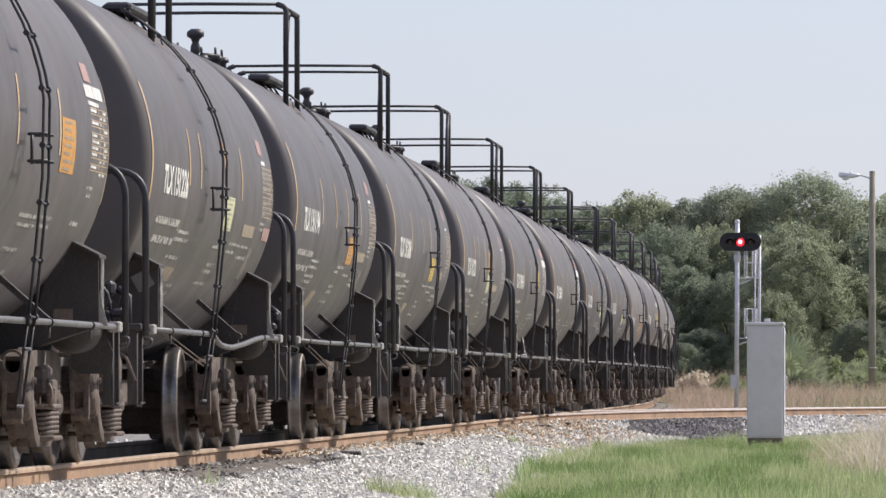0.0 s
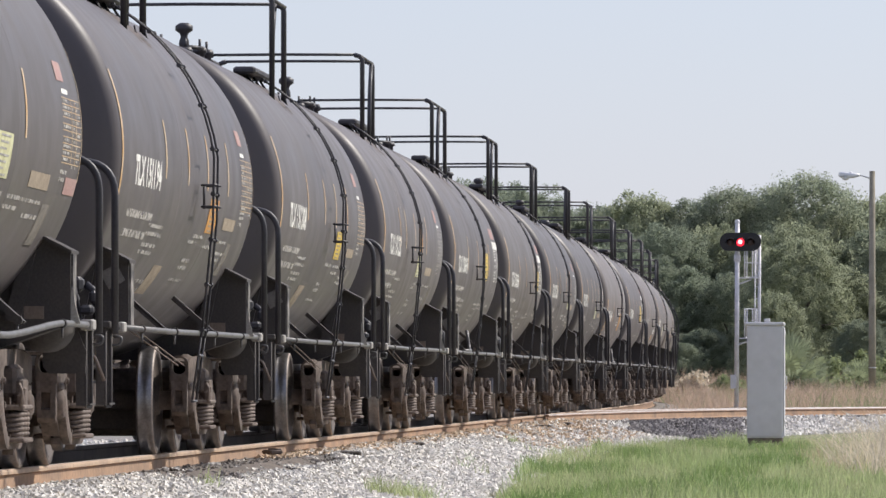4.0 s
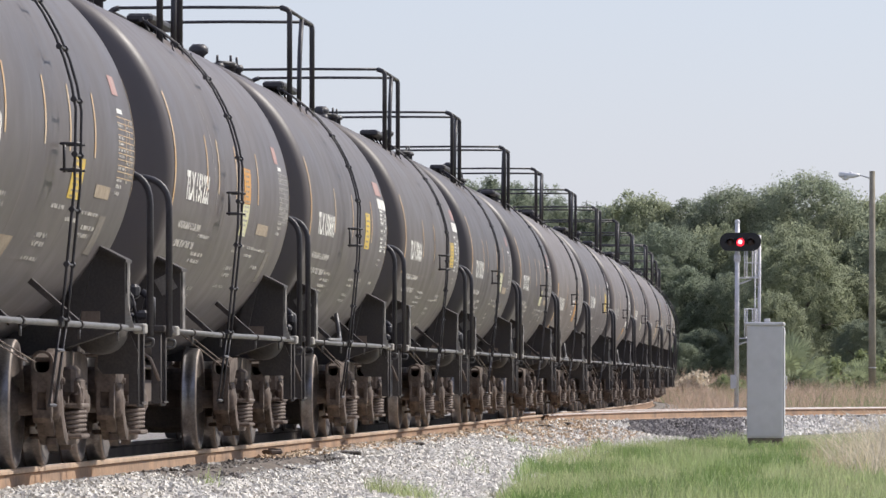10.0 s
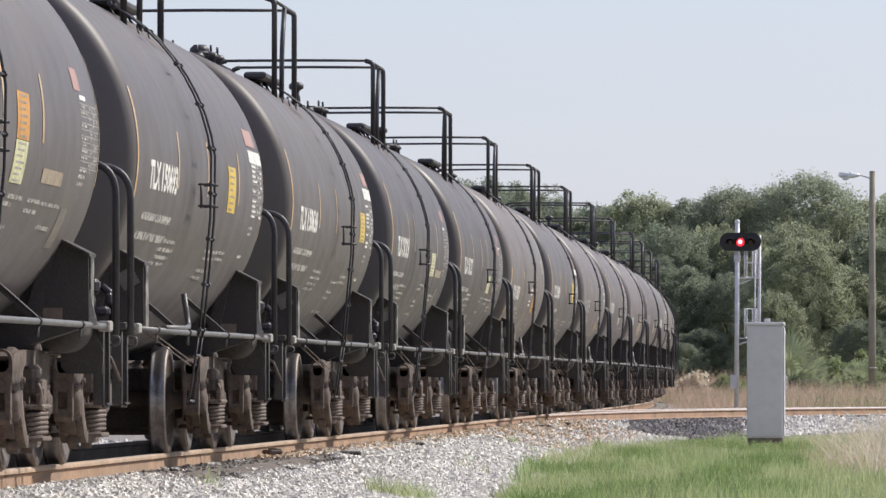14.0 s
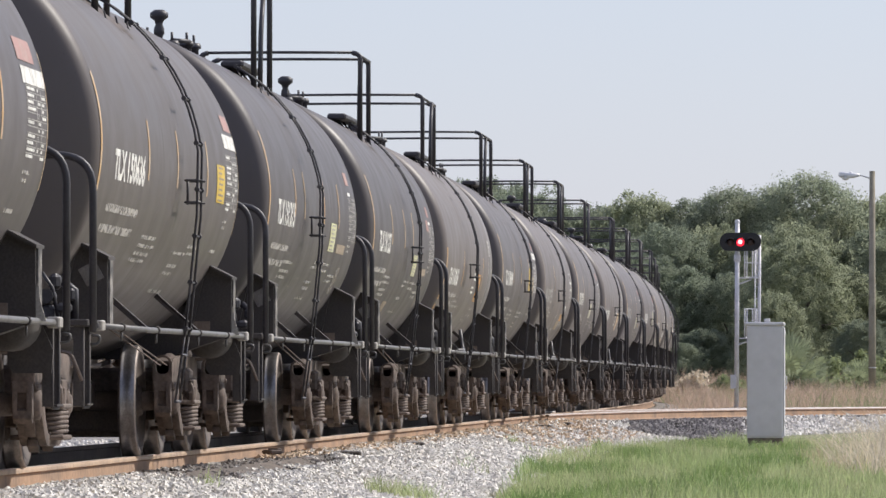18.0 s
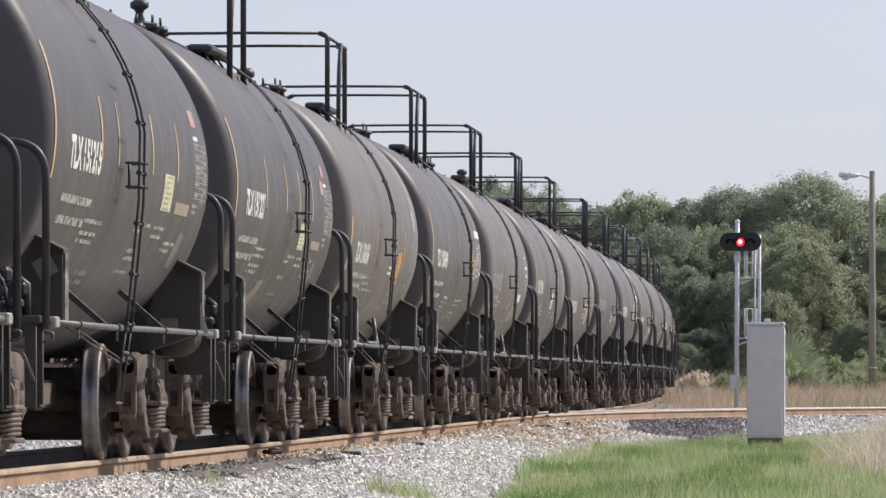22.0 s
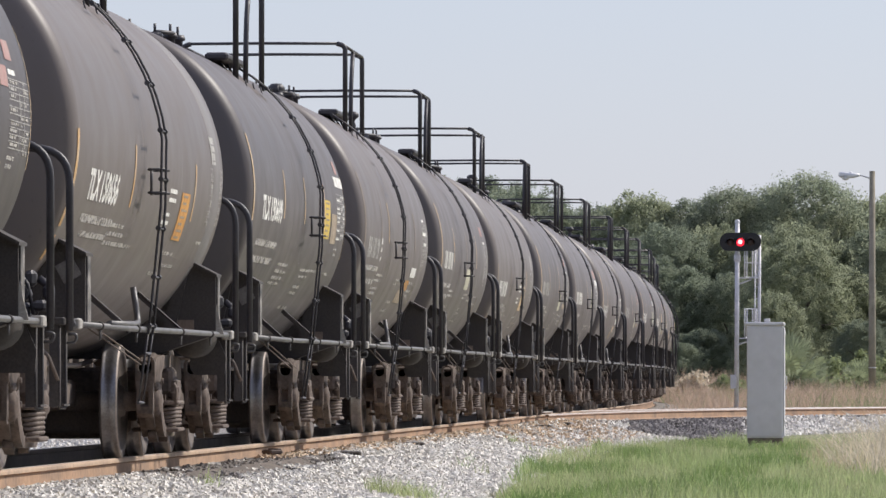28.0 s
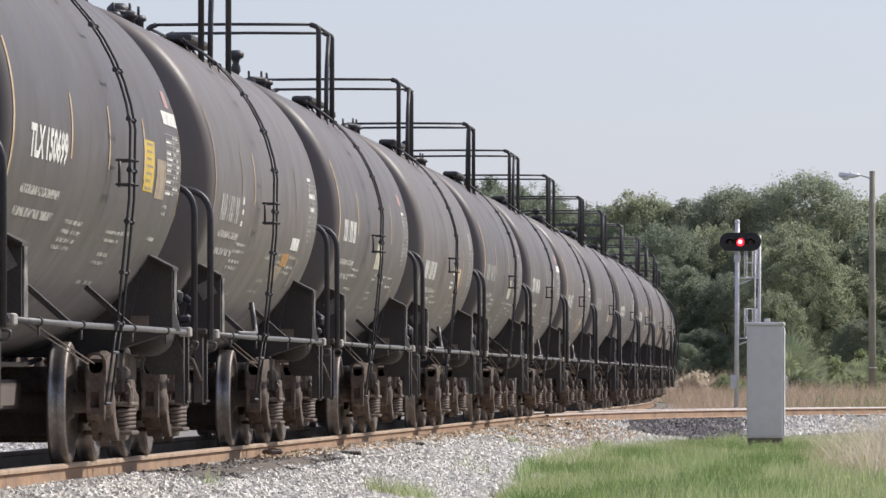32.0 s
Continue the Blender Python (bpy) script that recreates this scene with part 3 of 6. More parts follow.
def build_grass():
    rng = np.random.default_rng(11)
    BX = np.array([branch(float(l))[:2] for l in np.arange(0, 60, 1.0)])

    def off_branch(x, y):
        return float(np.min(np.hypot(BX[:, 0] - x, BX[:, 1] - y)))

    def meadow(x, y):
        o = line_offset(x, y)
        edge = float(np.interp(y, [58, 68, 82, 98, 108, 116, 130], [4.0, 3.35, 2.88, 2.72, 2.8, 3.3, 4.8])) + 0.22 * noise.noise((y * 0.35, 1.0, 0.0)) + 0.16 * noise.noise((y * 1.1, 4.0, 0.0))
        if y > 110 and off_branch(x, y) < 2.5:
            return False
        return o > edge

    def footing(x, y):
        o = line_offset(x, y)
        return max(ground_height(x, y), bed_profile(o) if o < 3.4 else -9.0)

    p = spots_in(rng, 135000, -1.5, 9.5, 58, 132, meadow)
    z = np.array([footing(x, y) for x, y in p])
    patchy = np.array([1 + 1.0 * noise.noise((x * 0.8, y * 0.22, 3.0)) + 0.4 * noise.noise((x * 2.5, y * 0.7, 6.0)) for x, y in p])
    blades("meadow_grass", np.column_stack([p, z - 0.01]), (0.07 + 0.15 * rng.random(len(p)) ** 1.6) * np.clip(patchy, 0.55, 1.9) * np.interp(p[:, 0] - 0.049 * p[:, 1], [-0.1, 0.5], [1.0, 0.7]), 0.0082, [GRASS], 2, 0.55, "bright green meadow grass growing beside the ballast")
    p = spots_in(rng, 12000, -1.5, 9.5, 60, 112, lambda x, y: meadow(x, y) and noise.noise((x * 0.9, y * 0.2, 21.0)) > 0.22 and x < 0.051 * y)
    blades("dark_grass_tufts", np.column_stack([p, [footing(x, y) - 0.01 for x, y in p]]), rng.uniform(0.10, 0.26, len(p)), 0.010, [DARKGRASS], 4, 0.7, "taller dark green tufts in the meadow grass")
    # sparse tufts that creep into the stones
    tufts = []
    near = [(-0.62 + 0.045 * i, 63.5 + 0.2 * (i % 3)) for i in range(12)] + [(-1.83, 57.0)]
    loose = [tuple(q) for q in spots_in(rng, 12, -1, 4, 74, 112, lambda x, y: 2.2 < line_offset(x, y) < 3.0)] + [(0.95, 101.0), (1.0, 101.4)]
    for i, (cx, cy) in enumerate(near + loose):
        for _ in range(40 if i < len(near) else 14):
            tufts.append((cx + rng.normal(0, 0.05), cy + rng.normal(0, 0.3)))
    tufts = np.array(tufts)
    tz = np.array([footing(x, y) for x, y in tufts])
    blades("grass_tufts", np.column_stack([tufts, tz - 0.02]), rng.uniform(0.06, 0.20, len(tufts)), 0.009, [GRASS], 3, 0.8,
           "small green tufts growing through pale ballast")
    # matted dry grass and dead weed stems beside the cabinet

    def dry(x, y):
        return meadow(x, y) and y > 84 and noise.noise((x * 1.6, y * 0.35, 14.0)) + 0.45 * (x - 0.0495 * y) > 0.16
    w = spots_in(rng, 5000, 3.0, 8.4, 70, 118, dry)
    blades("matted_dry_grass", np.column_stack([w, np.full(len(w), -0.5)]), rng.uniform(0.08, 0.26, len(w)), 0.010, [THATCH], 6, 1.4,
           "matted tan dry grass mixed into the meadow")
    w = spots_in(rng, 1300, 4.3, 7.4, 82, 116, lambda x, y: x > 0.0525 * y and noise.noise((x * 1.3, y * 0.3, 8.5)) > -0.1)
    blades("dead_weeds", np.column_stack([w, np.full(len(w), -0.52)]), rng.uniform(0.2, 0.62, len(w)) * np.clip(w[:, 0] - 0.047 * w[:, 1], 0.35, 1.3), 0.010, [DEADWEED], 5, 1.6,
           "bleached dry weed stems standing in the grass", "weeds")
    # dry grass field behind the junction

    def field(x, y):
        o = line_offset(x, y)
        return o > (1.75 if 185 < y < 300 else 1.8 if y > 300 else 3.2) and off_branch(x, y) > 3.4 and x > 1 + (y - 150) * 0.01

    f = spots_in(rng, 70000, 2, 34, 165, 366, field)
    fz = np.array([ground_height(x, y) for x, y in f])
    blades("dry_grass_field", np.column_stack([f, fz]), (0.35 + 0.85 * rng.random(len(f)) ** 0.8) * np.interp(f[:, 1], [165, 195, 290, 345], [0.35, 1.0, 1.0, 1.6]) * np.array([0.85 + 0.5 * noise.noise((x * 0.6, y * 0.12, 4.0)) for x, y in f]), 0.017, [STRAW], 7, 0.8,
           "tall straw-brown dry grass behind the track")
    g = spots_in(rng, 24000, 2, 34, 185, 330, lambda x, y: field(x, y) and noise.noise((x * 0.35, y * 0.05, 6.0)) + 0.03 * (x - 14) > 0.1)
    blades("green_weeds", np.column_stack([g, np.full(len(g), -0.5)]), rng.uniform(0.25, 0.95, len(g)), 0.019, [SHRUBLEAF], 8, 0.8,
           "patches of green weeds among the dry grass", "weeds")

# ---------------------------------------------------------------- trees and shrubs


def leaf_cloud(rng, clumps, per, size, flat=0.8, outward=None):
    """Small folded leaves round clump centres: (centre, radius) pairs."""
    cs = np.array([c for c, _ in clumps])
    rs = np.array([r for _, r in clumps])
    n = per * len(clumps)
    c, r = np.repeat(cs, per, 0), np.repeat(rs, per)
    d = rng.normal(size=(n, 3))
    d /= np.linalg.norm(d, axis=1, keepdims=True)
    rad = r * rng.uniform(0.05, 1.0, n) ** 0.5
    stretch = np.repeat(rng.uniform(0.8, 1.25, (len(clumps), 3)), per, 0)
    p = c + d * rad[:, None] * stretch * np.array([1, 1, flat])
    lean = d * 0.35 if outward is None else np.repeat(outward, per, 0) * 0.3
    nrm = lean + rng.normal(0, 0.6, (n, 3))
    nrm /= np.linalg.norm(nrm, axis=1, keepdims=True)
    t = np.cross(nrm, rng.normal(size=(n, 3)))
    t /= np.linalg.norm(t, axis=1, keepdims=True)
    b = np.cross(nrm, t)
    s = size * rng.uniform(0.6, 1.5, n)[:, None]
    V = np.stack([p - t * s, p + t * s * 0.4 - b * s * 0.5, p + t * s * 0.4 + b * s * 0.5], 1).reshape(-1, 3)
    F = np.arange(3 * n).reshape(-1, 3)
    return V, F


def build_tree(seed, height, spread, label, leaf):
    rng = np.random.default_rng(seed)
    tree = tagged(new("oak_tree"), label, "tree", "trees of the wood edge")
    sh = Shape()
    top = height * 0.62
    trunk = [(0.15 * math.sin(i), 0.1 * math.cos(2 * i), top * i / 6 - 0.1) for i in range(7)]
    sh.tube(trunk, [0.32 - 0.035 * i for i in range(7)], 8)
    clumps = []
    for i in range(13):
        a = rng.uniform(0, 2 * math.pi)
        h0 = height * rng.uniform(0.12, 0.5)
        ln = spread * rng.uniform(0.45, 0.95)
        h1 = min(height * 0.9, h0 + ln * rng.uniform(0.15, 1.1))
        p0, p1 = Vector((0, 0, h0)), Vector((math.cos(a) * ln, math.sin(a) * ln, h1))
        mid = (p0 + p1) / 2 + Vector((0, 0, rng.uniform(0.1, 0.5)))
        sh.tube([p0, mid, p1], [0.13, 0.09, 0.04], 6)
    outs = []
    off = rng.uniform(0, 50)

    def hull(a, u):
        """Radius of the crown at an angle and a share of the height: broad below, domed above, lumpy all over."""
        r = spread * float(np.interp(u, [0.0, 0.12, 0.35, 0.6, 0.8, 0.92, 1.0], [0.80, 0.96, 1.0, 0.94, 0.78, 0.56, 0.20]))
        q = (2.2 * math.cos(a) + off, 2.2 * math.sin(a), 3.2 * u)
        return r * (1 + 0.34 * noise.noise(q) + 0.20 * noise.noise((2.3 * q[0], 2.3 * q[1], 2.3 * q[2])))

    for i in range(1150):          # small leaf clumps over the hull, and some inside it
        u = rng.random() ** 0.85 * 0.99
        a = rng.uniform(0, 2 * math.pi)
        inner = i % 5 == 0
        r = hull(a, u) * (rng.uniform(0.3, 0.75) if inner else rng.uniform(0.80, 1.12))
        slope = (hull(a, min(1.0, u + 0.05)) - hull(a, max(0.0, u - 0.05))) / (0.1 * height)
        d = np.array([math.cos(a), math.sin(a), max(-0.3, -slope)])
        d /= np.linalg.norm(d)
        lift = 0.9 * noise.noise((2.6 * math.cos(a) + off, 2.6 * math.sin(a), 4.0 * r / spread)) if u > 0.7 else 0.0
        clumps.append(((math.cos(a) * r, math.sin(a) * r, height * (0.03 + 0.97 * u) + lift), rng.uniform(0.26, 0.62) * height / 11))
        outs.append(d)
    part("trunk", sh, BARK, tree)
    V, F = leaf_cloud(rng, clumps, 75, 0.074, 0.9, 0.3 * np.array(outs))
    part("crown", quick_mesh("crown", V, F, [leaf]), leaf, tree)
    return tree


def build_woods():
    rnd = random.Random(21)
    kinds = [build_tree(31, 11.0, 3.4, "dense dark green oak at the edge of the wood", DARKLEAF), build_tree(32, 12.2, 4.0, "broad rounded dark green oak at the wood edge", LEAF),
             build_tree(33, 10.0, 3.2, "mid-height green oak with a ragged crown", PALELEAF), build_tree(34, 8.2, 3.5, "low bushy oak thick with leaves", DARKLEAF),
             build_tree(35, 9.2, 3.3, "green wood-edge tree with an uneven crown", PALELEAF)]
    used = set()
    # x, y, kind, height factor
    rows = [(-1.2, 398, 0, 1.1), (1.6, 405, 0, 1.09), (3.6, 402, 0, 1.03), (5.8, 404, 0, 1.0), (7.6, 406, 3, 1.26), (9.2, 404, 0, 0.95), (11.0, 400, 2, 1.10), (13.4, 400, 0, 0.97),
            (16.0, 398, 1, 0.94), (18.0, 402, 0, 1.01), (20.0, 397, 1, 1.0), (22.6, 400, 4, 1.17), (24.8, 399, 2, 1.08), (27.6, 398, 1, 0.9),
            (10.2, 394, 0, 0.80), (12.4, 392, 0, 0.84), (14.8, 394, 2, 0.92), (17.2, 391, 2, 0.86), (19.2, 392, 4, 1.0), (23.4, 393, 0, 0.82), (26.0, 394, 4, 0.95),
            (12.2, 387, 3, 0.86), (15.4, 385, 0, 0.6), (18.7, 380, 4, 0.90), (21.3, 384, 4, 0.74), (24.2, 387, 2, 0.86), (27.4, 382, 3, 0.92), (9.4, 388, 3, 0.98),
            (6.0, 388, 3, 0.95), (3.0, 420, 0, 1.1), (10.5, 418, 2, 1.05), (14.5, 412, 3, 1.2), (18.5, 420, 0, 1.0), (22, 412, 3, 1.08),
            (25.5, 420, 1, 0.84), (7, 414, 3, 1.2), (21.5, 431, 1, 0.86), (12.5, 429, 0, 0.92), (13.6, 376, 3, 0.45), (17.0, 372, 4, 0.59), (21.6, 370, 3, 0.5), (25.8, 374, 3, 0.42),
            # three low trees added to lighten the wood's foot in place of haze
            (10.9, 375, 3, 0.44), (12.3, 371, 3, 0.36), (10.0, 380, 0, 0.42)]
    for x, y, k, f in rows:
        m = Matrix.Translation((x, y, -0.45)) @ Matrix.Rotation(rnd.uniform(0, 6.28), 4, "Z")
        t = kinds[k] if k not in used else copy_thing(kinds[k], m)
        used.add(k)
        t.matrix_basis = m @ Matrix.Diagonal((f, f, f, 1))
    # thin half-bare tree tops that stand above the train
    for i, (x, y, h) in enumerate(((4.2, 411, 12.2), (5.4, 409, 11.9), (8.1, 412, 11.4))):
        rng = np.random.default_rng(60 + i)
        tree = tagged(new("sparse_tree"), "thin half-bare tree with few leaves on fine twigs", "tree", "trees of the wood edge")
        tree.matrix_basis = Matrix.Translation((x, y, -0.45))
        sh, clumps = Shape(), []
        sh.tube([(0, 0, -0.1), (0.1, 0, h * 0.4), (0, 0.1, h * 0.75), (0.1, 0, h)], [0.2, 0.14, 0.08, 0.02], 6)
        for _ in range(46):
            a, h0 = rng.uniform(0, 6.28), h * rng.uniform(0.45, 0.95)
            ln = rng.uniform(0.5, 1.7) * (1.25 - h0 / h * 0.6)
            p1 = Vector((math.cos(a) * ln, math.sin(a) * ln, min(h * 1.02, h0 + ln * rng.uniform(0.4, 1.1))))
            sh.tube([(0, 0, h0), (p1 + Vector((0, 0, h0))) / 2 + Vector((0, 0, 0.1)), p1], [0.035, 0.022, 0.01], 4)
            clumps.append((tuple(p1), rng.uniform(0.25, 0.5)))
        part("trunk", sh, BARK, tree)
        V, F = leaf_cloud(rng, clumps, 40, 0.075)
        part("crown", quick_mesh("crown", V, F, [DARKLEAF]), DARKLEAF, tree)


def build_shrubs():
    for i, (x, y, w, h, per) in enumerate(((11.25, 296, 0.9, 1.2, 90), (12.1, 290, 0.5, 0.8, 90), (16.4, 334, 1.1, 1.7, 90), (16.7, 312, 1.2, 2.0, 90), (18.3, 316, 1.3, 2.2, 90),
                                            (18.0, 340, 1.2, 2.4, 90), (17.2, 300, 0.8, 1.1, 90), (19.3, 322, 1.3, 2.3, 90), (20.2, 345, 1.7, 2.8, 90))):
        rng = np.random.default_rng(100 + i)
        bush = tagged(new("shrub"), "rounded leafy green shrub in dry grass", "shrub", "shrubs before the wood")
        bush.matrix_basis = Matrix.Translation((x, y, -0.45))
        clumps = [((rng.uniform(-w, w) * 0.8, rng.uniform(-w, w) * 0.8, h * rng.uniform(0.15, 0.85)), rng.uniform(0.3, 0.55)) for _ in range(16)]
        sh = Shape()
        for c, _ in clumps[:8]:
            sh.tube([(0, 0, -0.05), (c[0] * 0.5, c[1] * 0.5, c[2] * 0.6), c], [0.05, 0.03, 0.012], 5)
        part("stems", sh, BARK, bush)
        V, F = leaf_cloud(rng, clumps, per * 2, 0.11)
        part("foliage", quick_mesh("foliage", V, F, [SHRUBLEAF]), SHRUBLEAF, bush)
    # heap of bleached dead brush beside the green bush
    rng = np.random.default_rng(171)
    dead = tagged(new("dead_brush"), "pale bleached mound of dead brush in dry grass", "brush")
    dead.matrix_basis = Matrix.Translation((10.1, 291, -0.42)) @ Matrix.Scale(1.08, 4)
    clumps = [((rng.uniform(-0.55, 0.55), rng.uniform(-0.5, 0.5), rng.uniform(0.3, 1.15)), rng.uniform(0.25, 0.4)) for _ in range(14)]
    sh = Shape()
    for c, _ in clumps:
        sh.tube([(0, 0, -0.05), (c[0] * 0.5, c[1] * 0.5, c[2] * 0.6), c], [0.04, 0.025, 0.01], 5)
    part("stems", sh, DEADWEED, dead)
    V, F = leaf_cloud(rng, clumps, 130, 0.10)
    part("dry_foliage", quick_mesh("dry_foliage", V, F, [DEADWEED]), DEADWEED, dead)
    # fan palms
    for i, (x, y, h) in enumerate(((14.5, 300, 3.1), (15.3, 303, 2.3), (17.9, 309, 2.2), (15.9, 305, 1.9))):
        rng = np.random.default_rng(140 + i)
        palm = tagged(new("palm_shrub"), "low fan palm with stiff pale green fronds", "palm", "palms before the wood")
        palm.matrix_basis = Matrix.Translation((x, y, -0.45))
        part("stem", Shape().tube([(0, 0, -0.05), (0, 0, h * 0.35)], [0.16, 0.12], 8), BARK, palm)
        for j in range(18):
            a, el = 2.4 * j + rng.uniform(-0.2, 0.2), rng.uniform(0.25, 1.4)
            ln = h * rng.uniform(0.32, 0.5)
            out = Vector((math.cos(a) * math.cos(el), math.sin(a) * math.cos(el), math.sin(el)))
            side = Vector((-math.sin(a), math.cos(a), 0))
            base = Vector((0, 0, h * rng.uniform(0.22, 0.4)))
            tip = base + out * ln
            sh = Shape().tube([base, base + out * ln * 0.5 + Vector((0, 0, 0.03)), tip], [0.016, 0.013, 0.010], 4)
            fan = h * rng.uniform(0.22, 0.32)
            for q in range(15):
                b = radians(-115 + 230 * q / 14)
                d = (out * math.cos(b) + side * math.sin(b)).normalized()
                end = tip + d * fan * (0.75 + 0.25 * math.cos(b)) + Vector((0, 0, -0.16 * fan))
                w = d.cross(out.cross(side)).normalized() * fan * 0.05
                sh.add([tip, tip.lerp(end, 0.5) + w, end, tip.lerp(end, 0.5) - w], [(0, 1, 2, 3)])
            part("frond", sh, PALMLEAF, palm)

# ---------------------------------------------------------------- lineside things


def build_cabinet():
    cab = tagged(new("relay_cabinet"), "tall grey-painted metal relay cabinet on short legs in grass", "cabinet")
    cab.matrix_basis = Matrix.Translation((5.01, 112.0, -0.36)) @ Matrix.Rotation(radians(-4), 4, "Z")
    w, d, h = 0.56, 0.62, 1.74
    part("body", Shape().box((0, 0, 0.10 + h / 2), (w, d, h), bevel=0.008), CABINET, cab)
    part("roof_cap", Shape().box((0, 0, 0.10 + h + 0.028), (w + 0.05, d + 0.05, 0.055), bevel=0.014), CABINET, cab)
    part("front_panel", Shape().box((-0.002, -d / 2 - 0.006, 0.10 + h / 2 - 0.01), (w - 0.03, 0.012, h - 0.07), bevel=0.004), CABINET, cab)
    part("junction_box", Shape().box((0.03, 0.05, 0.10 + h + 0.085), (0.09, 0.12, 0.06), bevel=0.008), CABINET, cab)
    door = part("door", Shape().box((w / 2 + 0.012, 0, 0.10 + h / 2), (0.022, d - 0.04, h - 0.05), bevel=0.006), CABINET, cab, "sunlit side door")
    part("handle", Shape().tube([(w / 2 + 0.03, -0.2, 0.92), (w / 2 + 0.055, -0.2, 0.93), (w / 2 + 0.055, -0.2, 1.05), (w / 2 + 0.03, -0.2, 1.06)], 0.011, 6), GALV, door)
    part("padlock", Shape().box((w / 2 + 0.045, -0.2, 0.88), (0.03, 0.04, 0.05), bevel=0.006), GALV, door)
    for z in (0.28, 1.66):
        part("hinge", Shape().tube([(w / 2 + 0.02, 0.27, z), (w / 2 + 0.02, 0.27, z + 0.1)], 0.012, 6), GALV, door)
    part("base_skirt", Shape().box((0, 0, 0.06), (w - 0.02, d - 0.02, 0.08)), SOOT, cab, "dark open base")
    for x in (-0.24, 0.24):
        for y in (-0.26, 0.26):
            part("leg", Shape().box((x, y, -0.08), (0.045, 0.045, 0.30)), SOOT, cab)
    for x in (-0.15, -0.08, -0.03, 0.07, 0.14, 0.19):
        part("cable", Shape().tube([(x, -0.2, 0.06), (x + 0.01, -0.21, -0.2)], 0.014, 5), SOOT, cab)
    for sx in (-1, 1):
        part("lifting_lug", Shape().box((sx * (w / 2 + 0.018), -0.2, 0.34), (0.02, 0.05, 0.1)), SOOT, cab)


def build_signal():
    sig = tagged(new("railway_signal"), "galvanised signal mast with a ladder and a red light showing", "railway signal")
    sig.matrix_basis = Matrix.Translation((7.531, 185.0, -0.30))
    part("mast", Shape().tube([(0, 0, -0.2), (0.03, 0, 5.03)], 0.060, 14), GALV, sig)
    part("foundation", Shape().box((0, 0, 0.0), (0.5, 0.5, 0.5), bevel=0.03), BOARD, sig)
    part("mast_cap", Shape().lathe([(0, 0.05), (0.05, 0.04), (0.068, 0), (0.068, -0.05)], (0.03, 0, 5.03), "z", 12), GALV, sig)
    part("mast_collar", Shape().lathe([(0.06, -0.1), (0.085, -0.08), (0.085, 0.08), (0.06, 0.1)], (0.025, 0, 4.087), "z", 12), GALV, sig)
    part("control_box", Shape().box((-0.08, -0.02, 0.909), (0.15, 0.2, 0.36), bevel=0.015), GALV, sig)
    # head: a wide oval black background with three lenses in a row
    cx, cz, hw, hh = 0.102, 4.5, 0.535, 0.235
    oval = [(cx + (hw - hh) * (1 if math.cos(a) >= 0 else -1) + hh * math.cos(a), cz + hh * math.sin(a)) for a in [2 * math.pi * (i + 0.5) / 32 for i in range(32)]]
    head = part("signal_head", Shape().prism(oval, "y", -0.16, -0.13), SIGNALBLACK, sig, "black oval background plate")
    part("case", Shape().box((cx, -0.02, cz), (0.9, 0.2, 0.26), bevel=0.03), SIGNALBLACK, head)
    for x in (-0.16, 0.094, 0.355):
        hood = Shape()
        for i in range(9):
            a0, a1 = radians(-20 + 220 * i / 9), radians(-20 + 220 * (i + 1) / 9)
            for r0 in (0.105, 0.112):
                hood.add([(x + r0 * math.cos(a0), -0.16, cz + r0 * math.sin(a0)), (x + r0 * math.cos(a1), -0.16, cz + r0 * math.sin(a1)),
                          (x + r0 * math.cos(a1), -0.36, cz + r0 * math.sin(a1) - 0.02), (x + r0 * math.cos(a0), -0.36, cz + r0 * math.sin(a0) - 0.02)], [(0, 1, 2, 3)])
        part("hood", hood, SIGNALBLACK, head)
        lit = abs(x - 0.094) < 0.01
        if lit:
            part("red_lens", Shape().lathe([(0.0, -0.03), (0.04, -0.026), (0.060, -0.018)], (x, -0.165, cz), "y", 20), REDCORE, head, "glowing red lens")
            part("lens_ring", Shape().lathe([(0.060, -0.018), (0.112, 0.0)], (x, -0.168, cz), "y", 20), REDRING, head)
        else:
            part("lens", Shape().lathe([(0.0, -0.02), (0.05, -0.016), (0.095, 0.0)], (x, -0.165, cz), "y", 20), DARKLENS, head, "unlit lens")
    # ladder behind the mast, with two hooped platforms
    ladder = part("ladder", Shape().tube([(0.588, 0.25, 0.1), (0.609, 0.25, 4.682)], 0.040, 8), GALV, sig, "galvanised ladder")
    part("stile", Shape().tube([(0.493, 0.55, 0.1), (0.508, 0.55, 4.334)], 0.022, 6), GALV, ladder)
    for i in range(15):
        z = 0.35 + i * 0.30
        part("rung", Shape().tube([(0.501, 0.55, z), (0.595, 0.25, z)], 0.012, 5), GALV, ladder)
    for top, bot in ((4.319, 3.594), (2.781, 2.041)):
        for x, y in ((0.218, 0.0), (0.29, 0.4), (0.435, 0.4), (0.522, 0.0)):
            part("guard_post", Shape().tube([(x, y, bot), (x, y, top)], 0.020, 6), GALV, sig)
        for z in (top, (top + bot) / 2 + 0.014, bot):
            part("guard_rail", Shape().tube([(0.218, 0, z), (0.29, 0.4, z), (0.435, 0.4, z), (0.595, 0.1, z)], 0.019, 6), GALV, sig)
        part("brace", Shape().tube([(0.029, 0, bot - 0.189), (0.392, 0.05, bot - 0.058)], 0.022, 6), GALV, sig)
        part("platform_bar", Shape().box((0.319, 0.15, bot - 0.015), (0.609 - 0.029, 0.35, 0.03)), GALV, sig)


